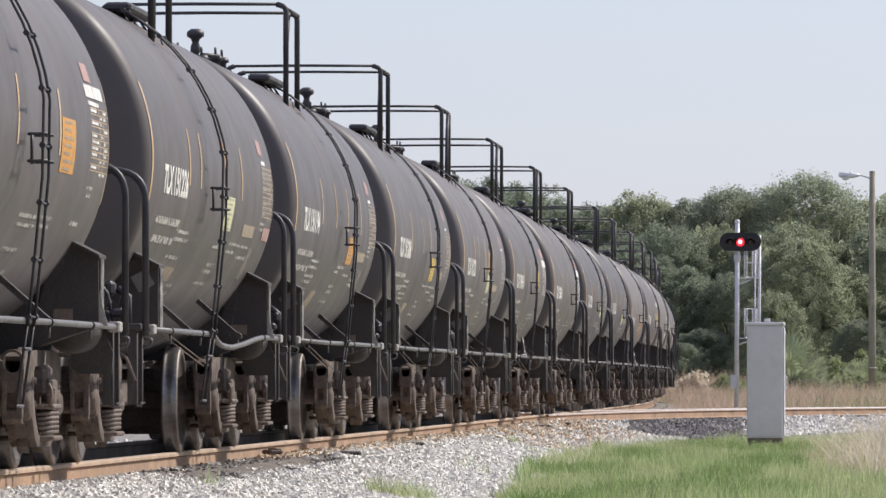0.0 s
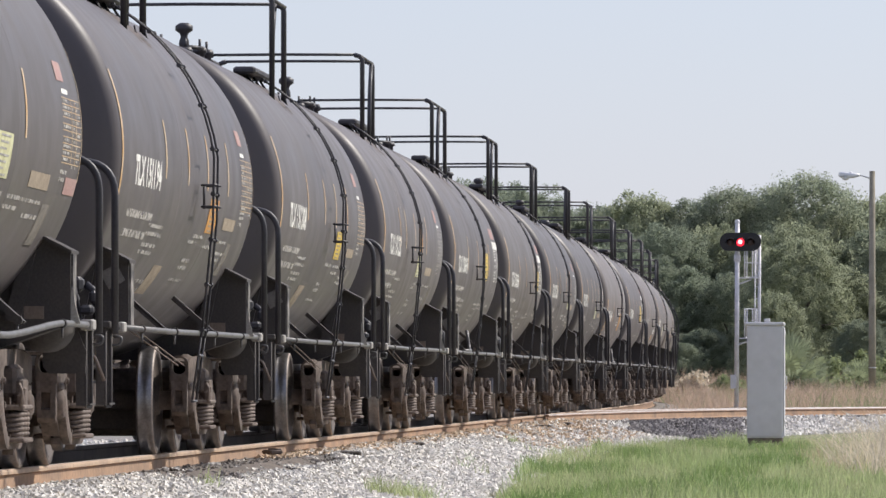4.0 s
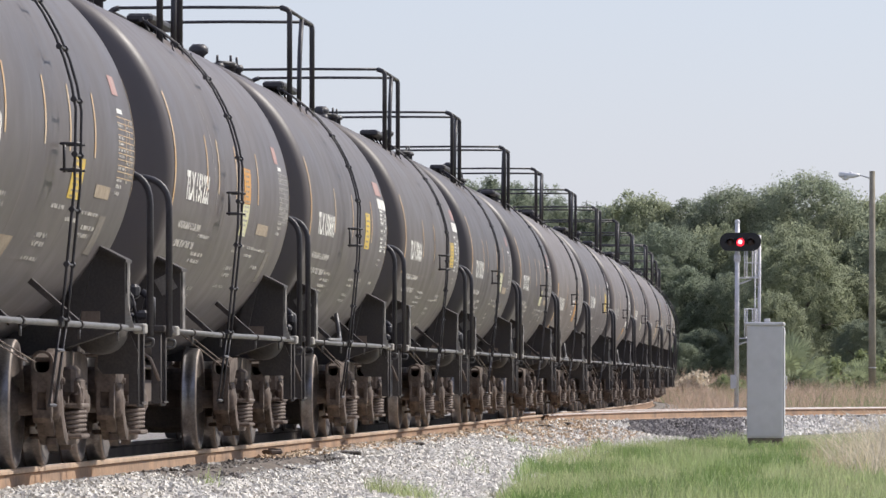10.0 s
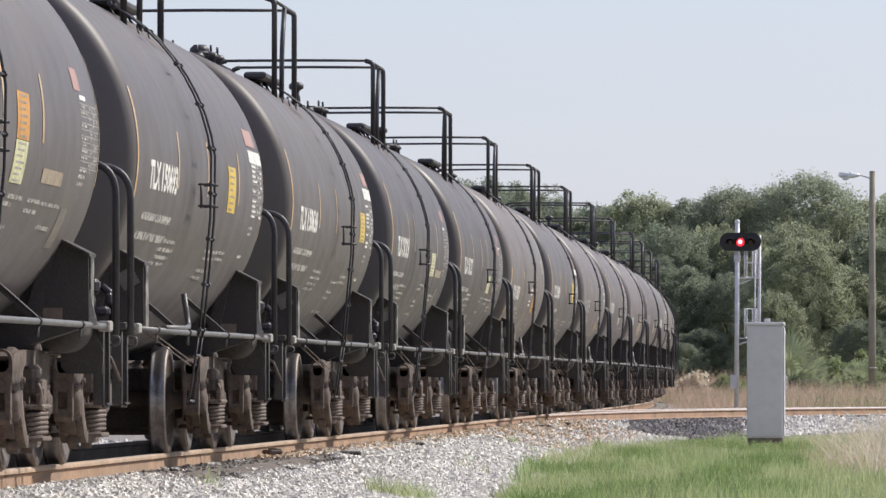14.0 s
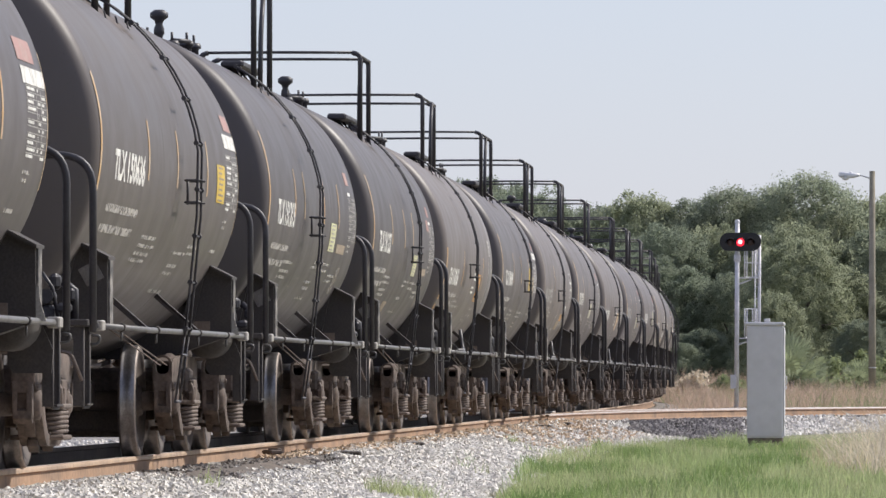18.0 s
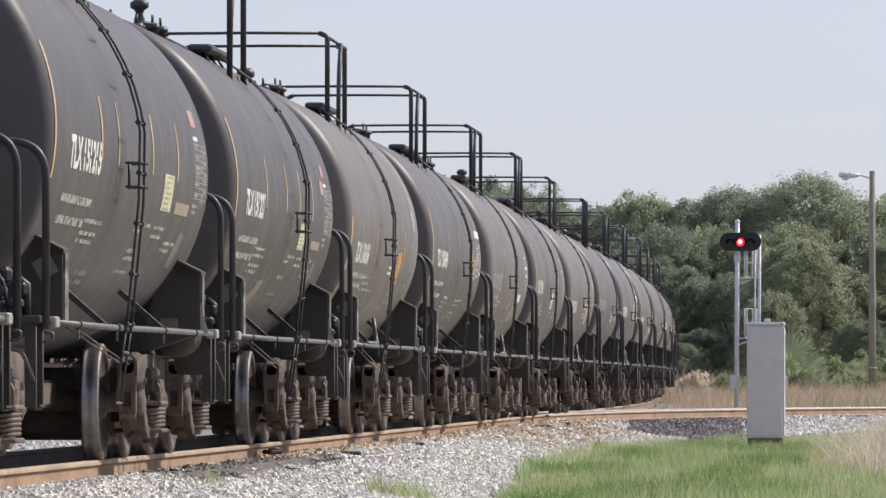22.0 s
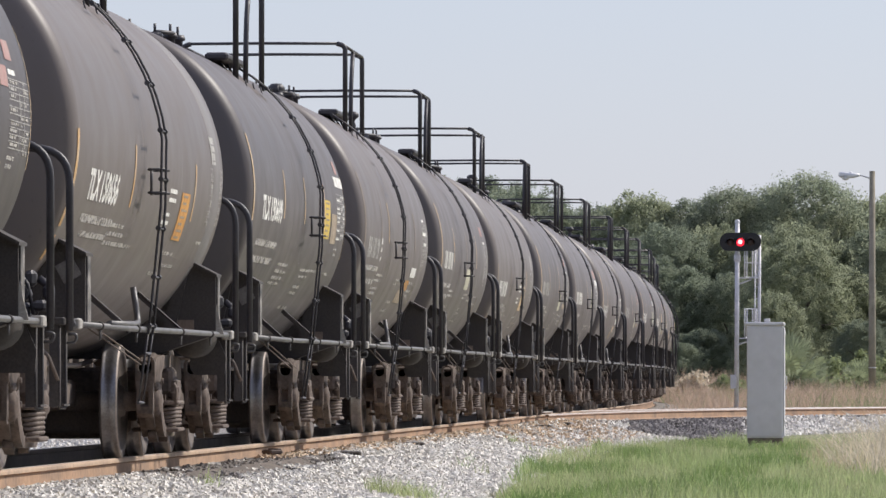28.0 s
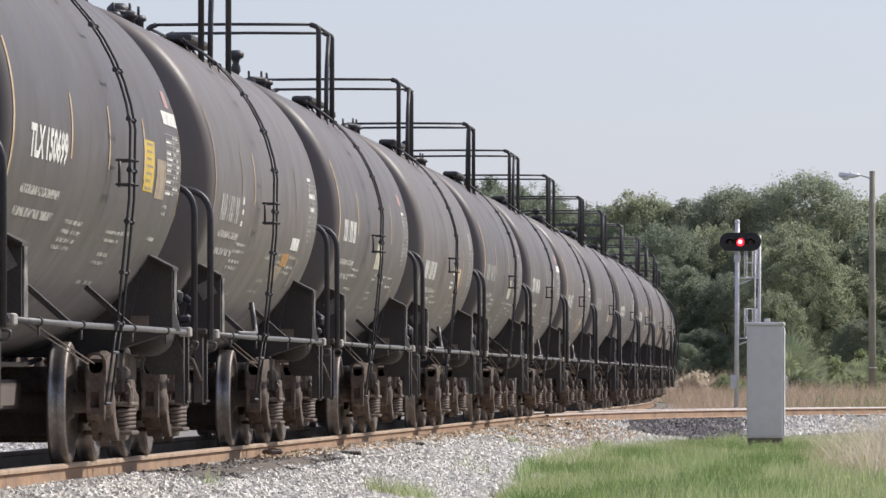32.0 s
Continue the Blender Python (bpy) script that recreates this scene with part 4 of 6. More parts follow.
def build_lamp():
    lamp = tagged(new("street_lamp"), "timber lamp pole with a white lamp head on a short arm", "street lamp")
    lamp.matrix_basis = Matrix.Translation((17.751, 298.0, -0.45))
    part("pole", Shape().tube([(0, 0, -0.3), (0, 0, 3), (0.01, 0, 9.774)], [0.16, 0.15, 0.115], 14), POLE, lamp)
    part("metal_band", Shape().lathe([(0.165, -0.02), (0.165, 0.02)], (0, 0, 1.64), "z", 14), GALV, lamp)
    part("arm", Shape().tube([(0, -0.05, 9.423), (-0.222, -0.07, 9.517), (-0.526, -0.07, 9.61)], 0.028, 8), GALV, lamp)
    head = Shape()
    hx = -0.526
    head.tube([(hx + 0.02, -0.07, 9.61), (hx - 0.22, -0.07, 9.587), (hx - 0.5, -0.07, 9.587), (hx - 0.78, -0.07, 9.622), (hx - 0.86, -0.07, 9.633)],
              [0.055, 0.10, 0.135, 0.12, 0.06], 12)
    hd = part("lamp_head", head, LAMPWHITE, lamp, "white cobra-style lamp head")
    part("glass_bowl", Shape().lathe([(0.16, 0.0), (0.15, -0.08), (0.10, -0.14), (0.0, -0.16)], (hx - 0.58, -0.07, 9.54), "z", 14), LAMPWHITE, hd)
    part("photocell", Shape().lathe([(0.0, 0.08), (0.05, 0.07), (0.055, 0.0)], (hx - 0.35, -0.07, 9.668), "z", 10), GALV, hd)

# ---------------------------------------------------------------- tank cars

CAR_L, TRUCK, AXLE = 13.935, 4.925, 0.889
FORE = 0.10          # how far the trucks sit ahead of their bolsters
TR, TZ = 1.49, 2.28          # radius and height of the tank's axis


def wrap(x, phi, r=TR):
    a = radians(phi)
    return (x, r * math.cos(a), TZ + r * math.sin(a))


HEAD = [(5.43, 1.49), (5.48, 1.4865), (5.525, 1.474), (5.565, 1.450), (5.597, 1.412), (5.625, 1.345), (5.68, 1.15), (5.75, 0.82), (5.81, 0.42), (5.84, 0.02)]


def radius_at(x):
    """Radius of the tank at a place along it; the heads are dished."""
    return float(np.interp(abs(x), [h[0] for h in HEAD], [h[1] for h in HEAD]))


def patch(sh, x0, x1, p0, p1, lift=0.003, mat=0):
    """A rectangle laid on the tank's side, x0 to x1 along it and p0 to p1 degrees round it."""
    n = max(1, int(abs(p1 - p0) / 2) + 1)
    r0, r1 = radius_at(x0) + lift, radius_at(x1) + lift
    for i in range(n):
        a, b = p0 + (p1 - p0) * i / n, p0 + (p1 - p0) * (i + 1) / n
        sh.add([wrap(x0, a, r0), wrap(x1, a, r1), wrap(x1, b, r1), wrap(x0, b, r0)], [(0, 1, 2, 3)], mat)
    return sh


def lettering(text, x0, x1, p_top, p_bot):
    """Block lettering bent round the tank; it reads towards -x."""
    cu = bpy.data.curves.new("lettering", "FONT")
    cu.body, cu.fill_mode, cu.resolution_u = text, "FRONT", 2
    cu.offset = 0.042
    ob = new("lettering", cu)
    bpy.context.view_layer.update()
    me = bpy.data.meshes.new_from_object(ob.evaluated_get(bpy.context.evaluated_depsgraph_get()))
    bpy.data.objects.remove(ob)
    vs = np.array([v.co[:] for v in me.vertices])
    fs = [tuple(p.vertices) for p in me.polygons]
    bpy.data.meshes.remove(me)
    lo, hi = vs.min(0), vs.max(0)
    home = list(range(len(vs)))

    def root(i):
        while home[i] != i:
            i = home[i]
        return i
    for f in fs:
        for i in f[1:]:
            home[root(i)] = root(f[0])
    glyphs, out = defaultdict(list), []
    for f in fs:
        glyphs[root(f[0])].append(f)
    for group in glyphs.values():
        sh = Shape()
        put = {i: j for j, i in enumerate(sorted({i for f in group for i in f}))}
        sh.add([wrap(x0 + (x1 - x0) * (v[0] - lo[0]) / (hi[0] - lo[0]), p_bot + (p_top - p_bot) * (v[1] - lo[1]) / (hi[1] - lo[1]), TR + 0.004) for v in (vs[i] for i in put)],
               [tuple(put[i] for i in f) for f in group])
        out.append(sh)
    return out


def worn_bar(x0, x1, p0, p1):
    """A line of lettering too small to read: a plain bar of its size."""
    return patch(Shape(), x0, x1, p0, p1)


def wheel_mesh():
    sh = Shape()
    prof = [(0.05, 0.085), (0.115, 0.085), (0.13, 0.05), (0.20, 0.025), (0.33, 0.03), (0.385, 0.055), (0.398, 0.068), (0.443, 0.068), (0.4565, 0.055),
            (0.4580, 0.0), (0.4605, -0.028), (0.4665, -0.044), (0.4745, -0.056), (0.4765, -0.066), (0.465, -0.076), (0.395, -0.076), (0.33, -0.04), (0.13, -0.05), (0.115, -0.09), (0.05, -0.09)]
    mats = [0] * 7 + [2] + [1] * 3 + [1, 0, 0] + [0] * 5
    sh.lathe(prof, (0, 0, 0), "y", 40, mats=mats)
    return sh.mesh("wheel", [WHEELFACE, TREAD, RIMEDGE])


def rounded_ring(sh, x, z0, z1, w, hole, depth, n=24):
    """A plate facing along x with a rounded top and a tall rounded hole (half width, half height), given depth."""
    cz, r = z1 - w / 2, w / 2
    outer, inner = [], []
    for i in range(n):
        a = 2 * math.pi * i / n
        c, q = math.cos(a), math.sin(a)
        outer.append((r * c, cz + r * q) if q >= 0 else (r * max(-1, min(1, c * 1.6)), cz + (cz - z0) * q))
        inner.append((hole[0] * math.copysign(abs(c) ** 0.75, c), z1 - hole[1] - 0.022 + hole[1] * math.copysign(abs(q) ** 0.75, q)))
    for ring in (outer, inner):
        for i in range(n):
            j = (i + 1) % n
            sh.add([(x, *ring[i]), (x, *ring[j]), (x - depth, *ring[j]), (x - depth, *ring[i])], [(0, 1, 2, 3)], 0, True)
    for d in (0, depth):
        for i in range(n):
            j = (i + 1) % n
            sh.add([(x - d, *outer[i]), (x - d, *outer[j]), (x - d, *inner[j]), (x - d, *inner[i])], [(0, 1, 2, 3)])


def side_frame_shape():
    """Cast side frame of a truck, about its centre: hollow arched top, ribbed jaws over the axle boxes, pocketed lower member, dropped spring seat."""
    sh = Shape()
    for s in (-1, 1):
        q = lambda pts: [(s * x, z) for x, z in pts]
        # top member: side walls and roof of a hollow box that opens at its end
        for y0, y1 in ((-0.08, -0.055), (0.055, 0.08)):
            sh.prism(q([(0.0, 0.72), (0.42, 0.72), (0.70, 0.60), (1.04, 0.58), (1.10, 0.66), (1.08, 0.75), (1.0, 0.80), (0.74, 0.815), (0.45, 0.83), (0.0, 0.83)]), "y", y0, y1)
        sh.prism(q([(0.0, 0.80), (0.45, 0.80), (0.74, 0.785), (1.04, 0.755), (1.04, 0.785), (0.74, 0.815), (0.45, 0.83), (0.0, 0.83)]), "y", -0.055, 0.055)
        sh.prism(q([(0.0, 0.72), (0.42, 0.72), (0.70, 0.60), (0.80, 0.595), (0.80, 0.62), (0.42, 0.75), (0.0, 0.75)]), "y", -0.055, 0.055)
        rounded_ring(sh, s * 1.12, 0.56, 0.835, 0.160, (0.056, 0.068), s * 0.05)
        # rounded shoulder on the roof
        sh.tube([(s * 0.66, 0.0, 0.755), (s * 0.52, 0.0, 0.785), (s * 0.40, 0.0, 0.785)], [0.05, 0.068, 0.06], 10)
        # jaws: two ribs with a sunk web, closed below by a rounded toe
        for y0, y1 in ((-0.068, -0.036), (0.030, 0.068)):
            sh.prism(q([(1.03, 0.38), (1.08, 0.355), (1.13, 0.41), (1.135, 0.56), (1.11, 0.66), (1.03, 0.64)]), "y", y0, y1)
        sh.prism(q([(1.02, 0.36), (1.075, 0.36), (1.075, 0.60), (1.02, 0.60)]), "y", -0.045, 0.045)
        sh.prism(q([(1.02, 0.335), (1.08, 0.325), (1.125, 0.36), (1.13, 0.415), (1.10, 0.43), (1.02, 0.42)]), "y", -0.064, 0.064)
        sh.prism(q([(1.05, 0.535), (1.125, 0.54), (1.12, 0.61), (1.05, 0.62)]), "y", -0.062, 0.062)
        sh.prism(q([(0.68, 0.33), (0.75, 0.36), (0.75, 0.60), (0.66, 0.60)]), "y", -0.07, 0.07)
        sh.box((s * AXLE, 0, 0.575), (0.24, 0.19, 0.06), bevel=0.014)
        # lower member: a sunk core between two side walls, with cross ribs that leave two pockets
        sh.prism(q([(0.0, 0.20), (0.30, 0.20), (0.50, 0.285), (0.69, 0.45), (0.70, 0.56), (0.66, 0.56), (0.49, 0.37), (0.33, 0.25), (0.0, 0.25)]), "y", -0.06, 0.06, 1)
        for y0, y1 in ((-0.092, -0.034), (0.034, 0.092)):
            sh.prism(q([(0.0, 0.165), (0.34, 0.165), (0.44, 0.180), (0.56, 0.240), (0.775, 0.41), (0.785, 0.52), (0.74, 0.56), (0.66, 0.56), (0.51, 0.36), (0.34, 0.25), (0.0, 0.25)]), "y", y0, y1)
        for a, b, lift in (((0.775, 0.52), (0.778, 0.435), 0.0), ((0.742, 0.390), (0.600, 0.268), 0.004), ((0.515, 0.215), (0.38, 0.170), 0.002)):
            d = Vector((b[0] - a[0], b[1] - a[1])).normalized()
            nx, nz = -d.y * 0.05, d.x * 0.05
            sh.prism(q([(a[0] + lift, a[1] - lift), (b[0] + lift, b[1] - lift), (b[0] + nx, b[1] + nz), (a[0] + nx, a[1] + nz)] if nz < 0 else
                       [(a[0] + lift, a[1] - lift), (b[0] + lift, b[1] - lift), (b[0] - nx, b[1] - nz), (a[0] - nx, a[1] - nz)]), "y", -0.036, 0.036)
        sh.box((s * 0.13, 0, 0.225), (0.28, 0.38, 0.035), bevel=0.01)
        # column with its wear plate
        sh.prism(q([(0.27, 0.25), (0.34, 0.25), (0.42, 0.36), (0.43, 0.74), (0.27, 0.74)]), "y", -0.095, 0.03)
        for y0, y1 in ((-0.118, -0.085), (0.025, 0.062)):
            sh.prism(q([(0.37, 0.26), (0.41, 0.31), (0.44, 0.40), (0.425, 0.50), (0.445, 0.60), (0.44, 0.72), (0.40, 0.77), (0.35, 0.74), (0.35, 0.30)]), "y", y0, y1)
        for i in range(2):
            sh.lathe([(0.0, 0.02), (0.022, 0.018), (0.026, 0.0)], (s * 0.385, 0.062, 0.46 + 0.16 * i), "y", 8)
    return sh


def softened(me, size):
    """Rounds the sharp edges of a cast mesh."""
    bm = bmesh.new()
    bm.from_mesh(me)
    sharp = [e for e in bm.edges if len(e.link_faces) == 2 and e.calc_face_angle() > 0.6]
    bmesh.ops.bevel(bm, geom=sharp, offset=size, segments=2, profile=0.5, affect="EDGES", clamp_overlap=True)
    for f in bm.faces:
        f.smooth = True
    bm.to_mesh(me)
    bm.free()
    me.set_sharp_from_angle(angle=0.7)
    return me


def spring_shape():
    sh = Shape()
    pts = []
    turns, r = 4.6, 0.064
    for i in range(int(turns * 10) + 1):
        a = 2 * math.pi * i / 10
        pts.append((r * math.cos(a), r * math.sin(a), 0.02 + 0.150 * i / (turns * 10)))
    return sh.tube(pts, 0.0150, 6)


def bent(points, radius, n=5):
    """A polyline with rounded corners."""
    pts = [Vector(p) for p in points]
    out = [pts[0]]
    for a, b, c in zip(pts, pts[1:], pts[2:]):
        u, w = (a - b).normalized(), (c - b).normalized()
        d = min(radius, (a - b).length * 0.45, (c - b).length * 0.45)
        p, q = b + u * d, b + w * d
        for i in range(n + 1):
            t = i / n
            out.append((1 - t) ** 2 * p + 2 * t * (1 - t) * b + t * t * q)
    return out + [pts[-1]]


def build_base_car():
    """One car with all that the cars have in common, at the origin: +x is the way it runs, +y the side towards the meadow."""
    car = tagged(new("tank_car"), "weathered charcoal-grey railway tank car rolling on the line", "tank car", "tank cars of the train")
    # tank
    sh, n = Shape(), 144
    prof = [(r, x) for x, r in reversed(HEAD)]
    full = prof + [(1.49, x) for x in (3.7, 1.85, 0, -1.85, -3.7)] + [(r, -x) for r, x in reversed(prof)]
    sh.lathe(full, (0, 0, TZ), "x", n)
    part("tank", sh, TANK, car)
    for x in (1.0, -1.9):
        part("jacket_seam", Shape().lathe([(TR - 0.001, -0.06), (TR + 0.0015, -0.02), (TR + 0.0015, 0.02), (TR - 0.001, 0.06)], (x, 0, TZ), "x", 144), TANK, car)
    # body bolsters with flanges, over the trucks
    for s in (1, -1):
        x = s * TRUCK
        b = part("body_bolster", Shape().prism([(-1.49, 1.0), (-0.9, 0.80), (0.9, 0.80), (1.49, 1.0), (1.49, 1.475), (1.28, 1.585), (1.20, 1.53), (-1.20, 1.53), (-1.28, 1.585), (-1.49, 1.475)], "x", x - 0.14, x + 0.14), BLACK, car, "black bolster plate")
        for sy in (1, -1):
            fl = Shape().box((x, sy * 1.497, 1.24), (0.20, 0.014, 0.50), bevel=0.004)
            part("edge_flange", fl, CHIPPED, b, "chipped black edge flange")
            top = Shape().prism([(sy * 1.26, 1.592), (sy * 1.505, 1.466), (sy * 1.505, 1.488), (sy * 1.26, 1.614)], "x", x - 0.22, x + 0.22)
            part("top_flange", top, BLACK, b)
            part("gusset", Shape().prism([(sy * 1.05, 1.02), (sy * 1.16, 1.02), (sy * 1.28, 1.57), (sy * 1.20, 1.57)], "x", x - 0.20, x + 0.20), BLACK, b)
        if s < 0:
            part("stencil_plate", Shape().box((x + 0.145, 1.245, 1.075), (0.01, 0.135, 0.085)), BROWNPLATE, b, "small brown stencil plate")
            part("corner_gusset", Shape().prism([(1.475, 1.0), (1.555, 1.0), (1.515, 1.14), (1.507, 1.24), (1.495, 1.24)], "x", x + 0.10, x + 0.115), BOARD, b, "pale corner gusset")
        else:
            part("placard_holder", Shape().box((x + 0.15, 1.375, 1.37), (0.012, 0.135, 0.135), Matrix.Rotation(0.5, 3, "X")), PLATEGREY, b, "tilted grey placard holder")
            bh = Shape().box((6.02, 1.23, 1.30), (0.16, 0.08, 0.11), bevel=0.025).box((6.0, 1.34, 1.21), (0.12, 0.06, 0.09), bevel=0.02)
            bh.box((6.04, 1.30, 1.12), (0.22, 0.10, 0.07), bevel=0.02).box((6.02, 1.19, 1.08), (0.24, 0.09, 0.12), bevel=0.03)
            bh.tube([(5.90, 1.18, 1.20), (6.16, 1.18, 1.20)], 0.05, 10).tube([(6.12, 1.26, 1.06), (6.12, 1.22, 1.26), (6.12, 1.15, 1.36)], 0.014, 5)
            bh.tube([(6.0, 1.36, 1.04), (6.0, 1.36, 1.24), (6.0, 1.28, 1.30)], 0.03, 7)
            part("brake_housing", bh, RAILING, car, "grimy brake gear housing on the end platform")
        # sill, coupler
        part("stub_sill", Shape().box((s * 5.45, 0, 0.86), (2.5, 0.42, 0.32), bevel=0.02), SOOT, car)
        cp = Shape().box((s * 6.62, 0, 0.87), (0.45, 0.14, 0.16), bevel=0.02)
        cp.box((s * 6.90, 0.03, 0.87), (0.22, 0.26, 0.28), bevel=0.05)
        part("coupler", cp, CAST, car)
        part("air_hose", Shape().tube(bent([(s * 6.25, 0.35, 0.80), (s * 6.55, 0.40, 0.76), (s * 6.78, 0.36, 0.48), (s * 6.95, 0.28, 0.44)], 0.15), 0.024, 6), SOOT, car)
        # end platform with its crossing handrail
        part("end_platform", Shape().box((s * 6.18, 0, 1.015), (0.48, 3.0, 0.05), bevel=0.008), BLACK, car)
        part("end_handrail", Shape().tube(bent([(s * 6.30, -1.52, 0.95), (s * 6.30, -1.52, 2.16), (s * 6.30, 1.52, 2.16), (s * 6.30, 1.52, 0.95)], 0.24, 7), 0.026, 8), RAILING, car)
        for sy in (1, -1):
            part("corner_bracket", Shape().box((s * 5.80, sy * 1.50, 1.0), (0.22, 0.085, 0.075), bevel=0.01), BOARD if sy > 0 else BLACK, car, "pale painted corner bracket")
            st = Shape().tube(bent([(s * 6.0, sy * 1.46, 0.98), (s * 6.0, sy * 1.46, 0.44), (s * 6.38, sy * 1.46, 0.44), (s * 6.38, sy * 1.46, 0.98)], 0.05), 0.012, 6)
            st.box((s * 6.19, sy * 1.46, 0.46), (0.34, 0.06, 0.012))
            st.box((s * 6.0, sy * 1.43, 0.72), (0.02, 0.07, 0.54))
            st.box((s * 6.38, sy * 1.43, 0.72), (0.02, 0.07, 0.54))
            part("sill_step", st, BLACK, car)
            part("hand_hold", Shape().tube(bent([(s * 6.2, sy * 1.5, 0.93), (s * 6.2, sy * 1.56, 0.93), (s * 6.2, sy * 1.55, 0.87), (s * 6.2, sy * 1.49, 0.87)], 0.03), 0.011, 5), PIPE, car)
            if s > 0:
                for dy in (0.0, -0.05):
                    part("safety_rod", Shape().tube([(4.7, sy * (1.49 + dy), 1.0), (0.6, sy * (1.47 + dy), 0.74)], 0.0055, 5), CAST, car)
        part("uncoupling_lever", Shape().tube(bent([(s * 6.5, 0.12, 0.98), (s * 6.46, 0.3, 0.80), (s * 6.44, 1.38, 0.82), (s * 6.44, 1.46, 0.62)], 0.06), 0.013, 5), SOOT, car)
        part("angle_cock", Shape().box((s * 6.3, 0.38, 0.80), (0.12, 0.09, 0.11), bevel=0.02), CAST, car)
        part("hose_chain", Shape().tube(bent([(s * 6.36, 0.75, 0.99), (s * 6.42, 0.70, 0.75), (s * 6.40, 0.5, 0.62)], 0.08), 0.010, 4), SOOT, car)
        if s < 0:
            part("air_reservoir", Shape().lathe([(0.0, -0.34), (0.14, -0.32), (0.175, -0.26), (0.185, -0.2), (0.185, 0.2), (0.175, 0.26), (0.14, 0.32), (0.0, 0.34)], (-5.55, 1.235, 0.995), "x", 20), BLACK, car, "grimy air reservoir")
            part("end_plate", Shape().prism([(1.17, 0.98), (1.17, 0.72), (1.21, 0.67), (1.46, 0.67), (1.47, 0.82), (1.40, 0.98)], "x", -6.0, -5.96), BLACK, car, "dark hanging end plate")
    # hand brake wheel and valves at the leading end
    bw = Shape().tube([(6.32, -0.55 + 0.26 * math.cos(a), 1.75 + 0.26 * math.sin(a)) for a in [2 * math.pi * i / 20 for i in range(20)]], 0.016, 6, closed=True)
    for i in range(4):
        a = math.pi * i / 2 + 0.4
        bw.tube([(6.32, -0.55, 1.75), (6.32, -0.55 + 0.26 * math.cos(a), 1.75 + 0.26 * math.sin(a))], 0.012, 5)
    part("brake_wheel", bw, RAILING, car)
    part("brake_post", Shape().box((6.24, -0.55, 1.45), (0.08, 0.12, 0.85), bevel=0.01), BLACK, car)
    # side pipes with clamps and knee braces
    for sy in (1, -1):
        pipe = part("side_pipe", Shape().tube([(5.98, sy * 1.5, 1.0), (2.0, sy * 1.5, 0.995), (-2.0, sy * 1.5, 1.0), (-5.98, sy * 1.5, 1.0)], 0.0225, 10), PIPE, car, "grey pipe along the car's side")
        for x in (4.2, 1.7, -1.7, -4.2):
            part("clamp", Shape().tube([(x - 0.04, sy * 1.5, 0.998), (x + 0.04, sy * 1.5, 0.998)], 0.032, 8), BLACK, pipe)
            if sy > 0:
                part("hanger", Shape().tube([(x, 1.5, 0.97), (x, 1.5, 0.90)], 0.010, 5), PIPE, pipe)
        for x in (2.1, -2.1):
            kb = Shape().box((0, 0, 0), (0.10, 0.50, 0.018))
            kb.box((0.045, 0, -0.015), (0.010, 0.50, 0.03))
            part("knee_brace", kb, BLACK, car, at=Matrix.Translation((x, sy * 1.31, 1.15)) @ Matrix.Rotation(-sy * 0.72, 4, "X"))
    # ladder on the near side and on the far one
    for sy in (1, -1):
        run = [(0, sy * (TR + 0.06 + 0.09 * (62 - a) / 62) * math.cos(radians(a)), TZ + (TR + 0.06 + 0.09 * (62 - a) / 62) * math.sin(radians(a))) for a in range(58, -1, -6)]
        run += [(0, sy * 1.622, 1.9), (0, sy * 1.555, 1.2), (0, sy * 1.53, 0.96)]
        shl = Shape()
        for x in (-0.17, 0.17):
            shl.tube([(x, p[1], p[2]) for p in run], 0.0105, 6)
        lad = part("side_ladder", shl, RAILING, car, "thin black side ladder")
        st = Shape()
        for x in (0.17, -0.17):
            st.tube([(x, sy * 1.532, 1.0), (x, sy * 1.455, 0.45)], 0.010, 5)
        for z, y in ((0.46, 1.457), (0.82, 1.507)):
            st.tube([(0.20, sy * y, z), (-0.20, sy * y, z)], 0.012, 5)
        part("ladder_step", st, RAILING, lad, "grey flat-bar step loop")
        dist, rungs, far_rungs = 0.0, 0, []
        for a, b in zip(run, run[1:]):
            seg = (Vector(b) - Vector(a)).length
            while rungs * 0.36 < dist + seg:
                p = Vector(a).lerp(Vector(b), (rungs * 0.36 - dist) / seg)
                rg = Shape().tube([(-0.22, p.y, p.z), (0.22, p.y, p.z)], 0.009, 5)
                for x in (-0.185, 0.185):
                    rg.tube([(x - 0.03, p.y, p.z), (x + 0.03, p.y, p.z)], 0.021, 6)
                if sy > 0:
                    part("rung", rg, RAILING, lad)
                else:
                    far_rungs.append(rg)
                rungs += 1
            dist += seg
        if far_rungs:
            joined = Shape()
            for rg in far_rungs:
                joined.add(rg.v, rg.f)
            part("rungs", joined, RAILING, lad)
        for z in (2.17, 2.0):
            part("standoff", Shape().tube(bent([(-0.17, sy * 1.655, z), (-0.17, sy * 1.53, z), (0.17, sy * 1.53, z), (0.17, sy * 1.655, z)], 0.02), 0.0095, 5), RAILING, lad)
        part("standoff_post", Shape().tube([(0, sy * 1.535, 1.985), (0, sy * 1.535, 2.185)], 0.011, 5), RAILING, lad)
